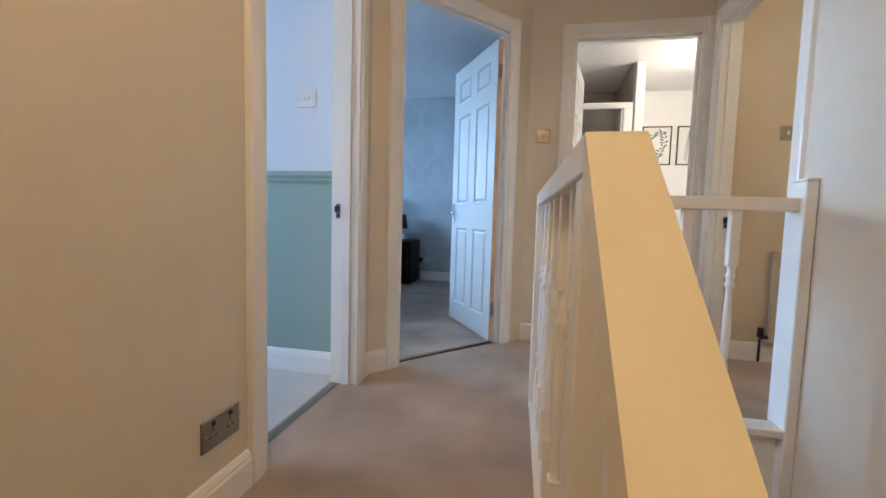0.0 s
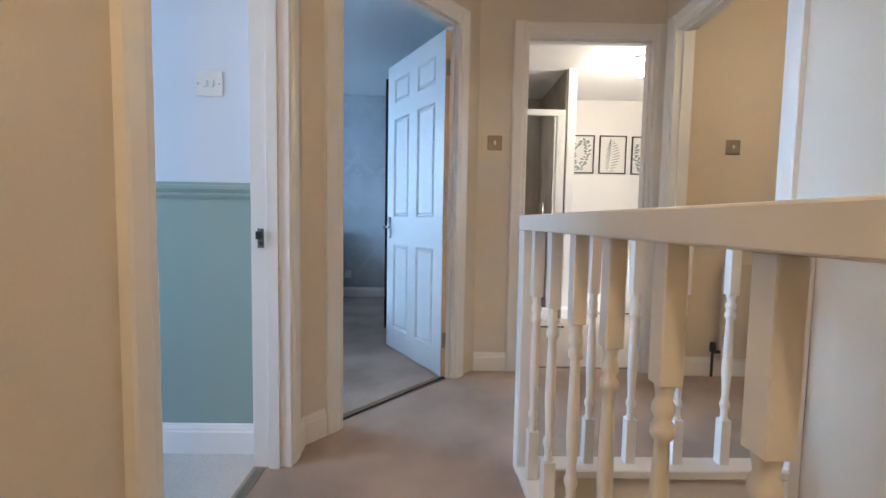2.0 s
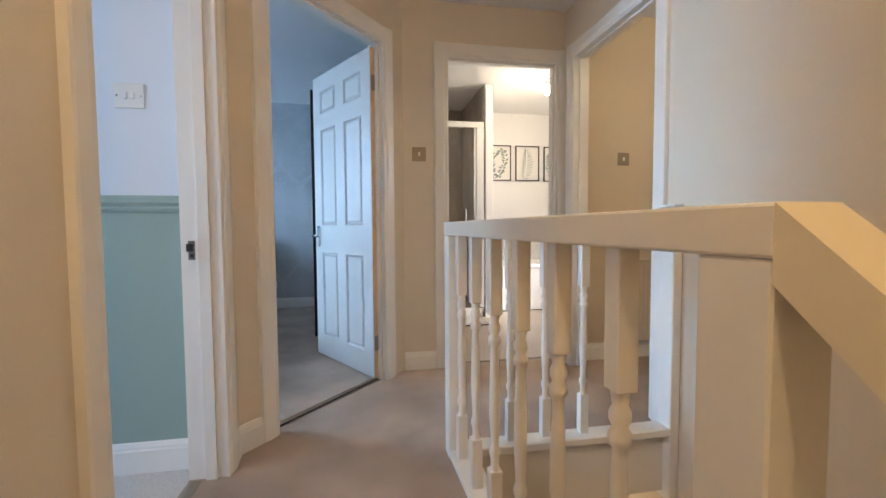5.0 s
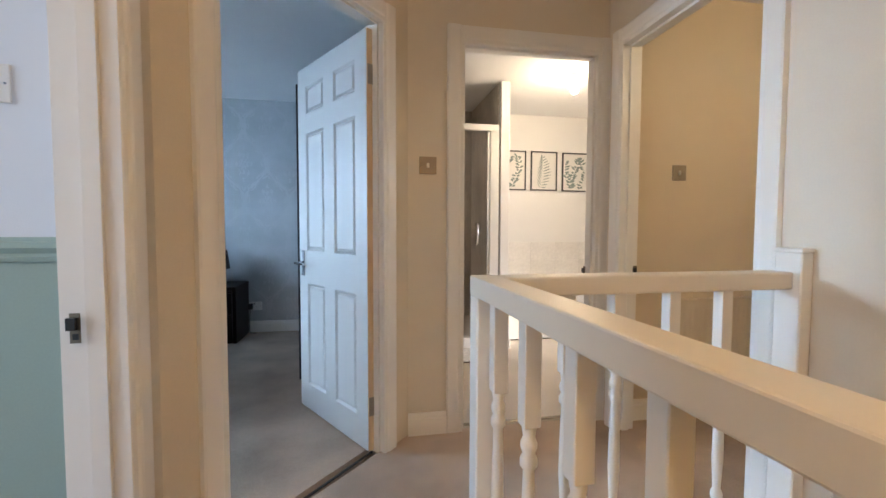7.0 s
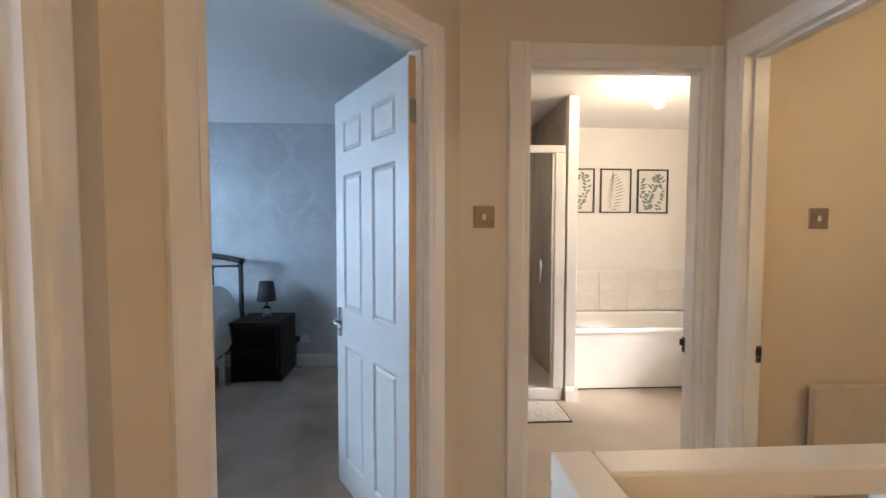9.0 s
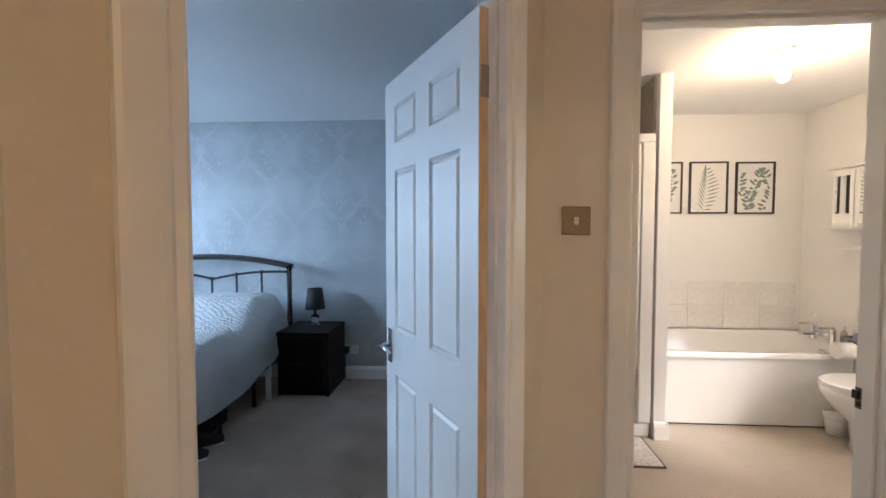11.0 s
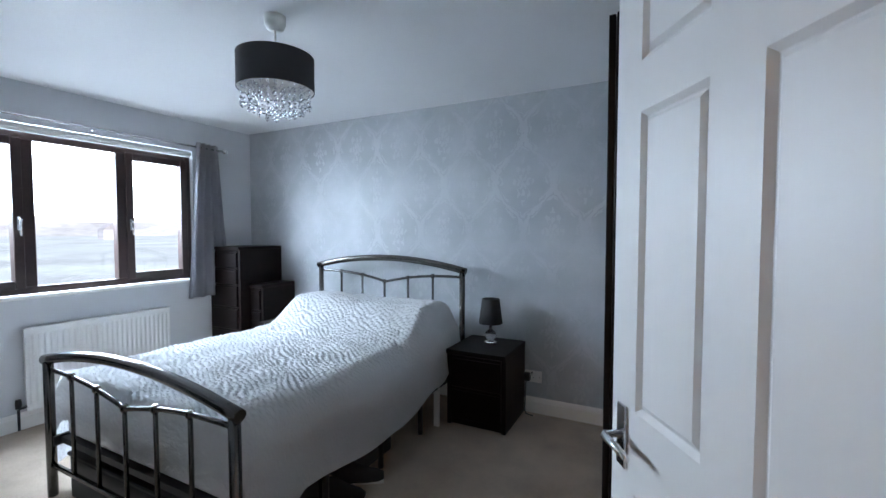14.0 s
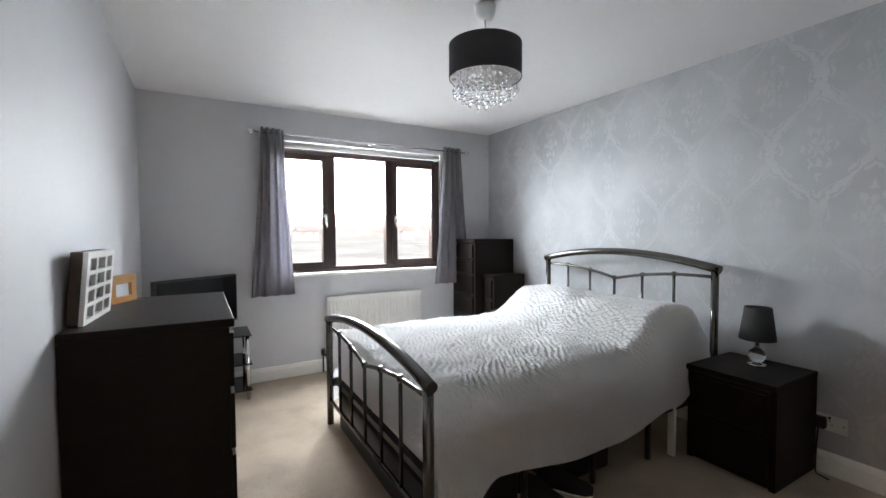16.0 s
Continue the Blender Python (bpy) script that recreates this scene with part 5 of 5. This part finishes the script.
pf = thing("photo_frame", pose(-1.79, 2.693, 0.977, 5, 0, 176), "white multi-aperture photo frame leaning on the wall", "photo frame")
bm = bmesh.new()
w, h = 0.33, 0.245
xs = [-w / 2, -w / 2 + 0.03, -0.055 - 0.012, -0.055 + 0.012, 0.055 - 0.012, 0.055 + 0.012, w / 2 - 0.03, w / 2]
for a, b in ((0, 1), (2, 3), (4, 5), (6, 7)):
    box(bm, xs[a], xs[b], -0.022, -0.008, 0, h)
zs = [0, 0.018, 0.058, 0.072, 0.112, 0.126, 0.166, 0.180, 0.222, h]
for a in range(0, 10, 2):
    for c in (1, 3, 5):
        box(bm, xs[c], xs[c + 1], -0.022, -0.008, zs[a], zs[a + 1])
part("frame", bm, PLASTIC, pf, "white frame with twelve square apertures")
part("backing", made_box(-w / 2 + 0.002, w / 2 - 0.002, -0.0075, 0.026, 0.002, h - 0.002, 0.002), WOODBACK, pf, "dark wooden backing")
for r in range(4):
    for c in range(3):
        part("photo", made_box(xs[1 + 2 * c] + 0.012, xs[2 + 2 * c] - 0.012, -0.0095, -0.0078, zs[1 + 2 * r] + 0.008, zs[2 + 2 * r] - 0.006), GREYPLASTIC, pf)

orn = thing("wooden_ornament", pose(-2.19, 2.73, 0.977, 0, 0, 152) @ Matrix.Scale(0.80, 4), "orange pine ornament with a cut-out on the chest", "ornament")
bm = bmesh.new()
box(bm, -0.10, 0.10, -0.02, 0.0, 0.0, 0.03, 0.002), box(bm, -0.10, -0.06, -0.02, 0.0, 0.03, 0.13, 0.002), box(bm, 0.06, 0.10, -0.02, 0.0, 0.03, 0.13, 0.002)
box(bm, -0.10, 0.10, -0.02, 0.0, 0.10, 0.15, 0.002)
part("cut_out", bm, PINE, orn)
part("base", made_box(-0.11, 0.11, -0.035, 0.012, -0.0005, 0.0, 0.0), PINE, orn)

# under the bed
for x, y, sx, sy, h, label in ((-1.95, 4.06, 0.60, 0.25, 0.215, "black storage box pushed under the bed foot"), (-1.52, 4.75, 0.16, 0.20, 0.17, "black storage box under the bed side")):
    sbx = thing("storage_box", pose(x, y, 0), label, "storage box", "boxes under the bed")
    part("body", made_box(-sx, sx, -sy, sy, 0, h, 0.01, seg=2), BLACKPLASTIC, sbx)
    part("lid", made_box(-sx - 0.008, sx + 0.008, -sy - 0.008, sy + 0.008, h + 0.0005, h + 0.022, 0.006), BLACKPLASTIC, sbx)
for x, y, a, label in ((-1.33, 4.42, 20, "dark shoe with pale sole under the bed"), (-1.33, 4.58, 35, "dark shoe with pale sole lying under the bed")):
    shoe = thing("shoe", pose(x, y, 0, 0, 0, a), label, "shoe", "shoes under the bed")
    bm = bmesh.new()
    for k, (hx, hw, hz) in enumerate(((-0.13, 0.03, 0.05), (-0.10, 0.042, 0.09), (-0.02, 0.04, 0.095), (0.05, 0.045, 0.06), (0.11, 0.04, 0.045), (0.14, 0.02, 0.03))):
        q = [bm.verts.new((hx, hw * math.cos(t), 0.014 + max(0, hz * math.sin(t)))) for t in [math.pi * i / 8 for i in range(9)]]
        if k:
            for i in range(8):
                bm.faces.new((prev[i], prev[i + 1], q[i + 1], q[i]))
        else:
            bm.faces.new(q)
        prev = q
    bm.faces.new(prev)
    part("upper", bm, BLACKFAB, shoe, smooth=True)
    part("sole", made_box(-0.135, 0.14, -0.043, 0.043, 0.0, 0.014, 0.006), PAPER, shoe, "pale rubber sole")

# ---- outside ----
structure("ground", made_box(-900, 900, -900, 900, -3.4, -3.2), GRASS, "distant green ground")


def house(x, y, a, w, d, h, rng):
    root = thing("house", pose(x, y, -3.2, 0, 0, a), "distant rendered house with a tiled gable roof", "house", "houses beyond the window")
    part("wall", made_box(-w / 2, w / 2, -d / 2, d / 2, 0, h), RENDERED, root)
    bm = bmesh.new()
    e = 0.4
    v = [bm.verts.new(p) for p in ((-w / 2 - e, -d / 2 - e, h), (w / 2 + e, -d / 2 - e, h), (w / 2 + e, d / 2 + e, h), (-w / 2 - e, d / 2 + e, h), (-w / 2 - e, 0, h + d * 0.4), (w / 2 + e, 0, h + d * 0.4))]
    for f in ((0, 1, 5, 4), (2, 3, 4, 5), (0, 4, 3), (1, 2, 5), (3, 2, 1, 0)):
        bm.faces.new([v[k] for k in f])
    part("roof", bm, ROOFTILE, root)
    for k in range(2):
        for z in (0.9, 3.5):
            for sx in (-1, 1):
                part("window", made_box(sx * w * 0.25 - 0.6, sx * w * 0.25 + 0.6, -d / 2 - 0.03 if k else d / 2, -d / 2 if k else d / 2 + 0.03, z, z + 1.2), PANEDARK, root)


rng = random.Random(4)
for k in range(9):
    ang = math.radians(120 + 9 * k + rng.uniform(-3, 3))
    dist = rng.uniform(190, 420)
    house(-3.8 + dist * math.cos(ang + 0.5), 4.5 + dist * math.sin(ang + 0.5), rng.uniform(0, 180), rng.uniform(9, 16), 8, 5.2, rng)


def hills(name, dist, low, high, color, seed, label):
    """A long ridge standing round the view from the window."""
    bm = bmesh.new()
    r = random.Random(seed)
    lo, hi = [], []
    for k in range(61):
        a = math.radians(95 + 170 * k / 60)
        x, y = -3.8 + dist * math.cos(a), 4.5 + dist * math.sin(a)
        h = low + (high - low) * (0.5 + 0.5 * math.sin(k * 0.31 + seed)) * (0.7 + 0.3 * r.random())
        lo.append(bm.verts.new((x, y, -3.3)))
        hi.append(bm.verts.new((x * 1.08, y * 1.08, -3.3 + h)))
    for k in range(60):
        bm.faces.new((lo[k], lo[k + 1], hi[k + 1], hi[k]))
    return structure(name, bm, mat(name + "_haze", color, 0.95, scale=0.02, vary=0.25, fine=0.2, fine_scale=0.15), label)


# haze is put into the ridge colours, more of it in the farther one
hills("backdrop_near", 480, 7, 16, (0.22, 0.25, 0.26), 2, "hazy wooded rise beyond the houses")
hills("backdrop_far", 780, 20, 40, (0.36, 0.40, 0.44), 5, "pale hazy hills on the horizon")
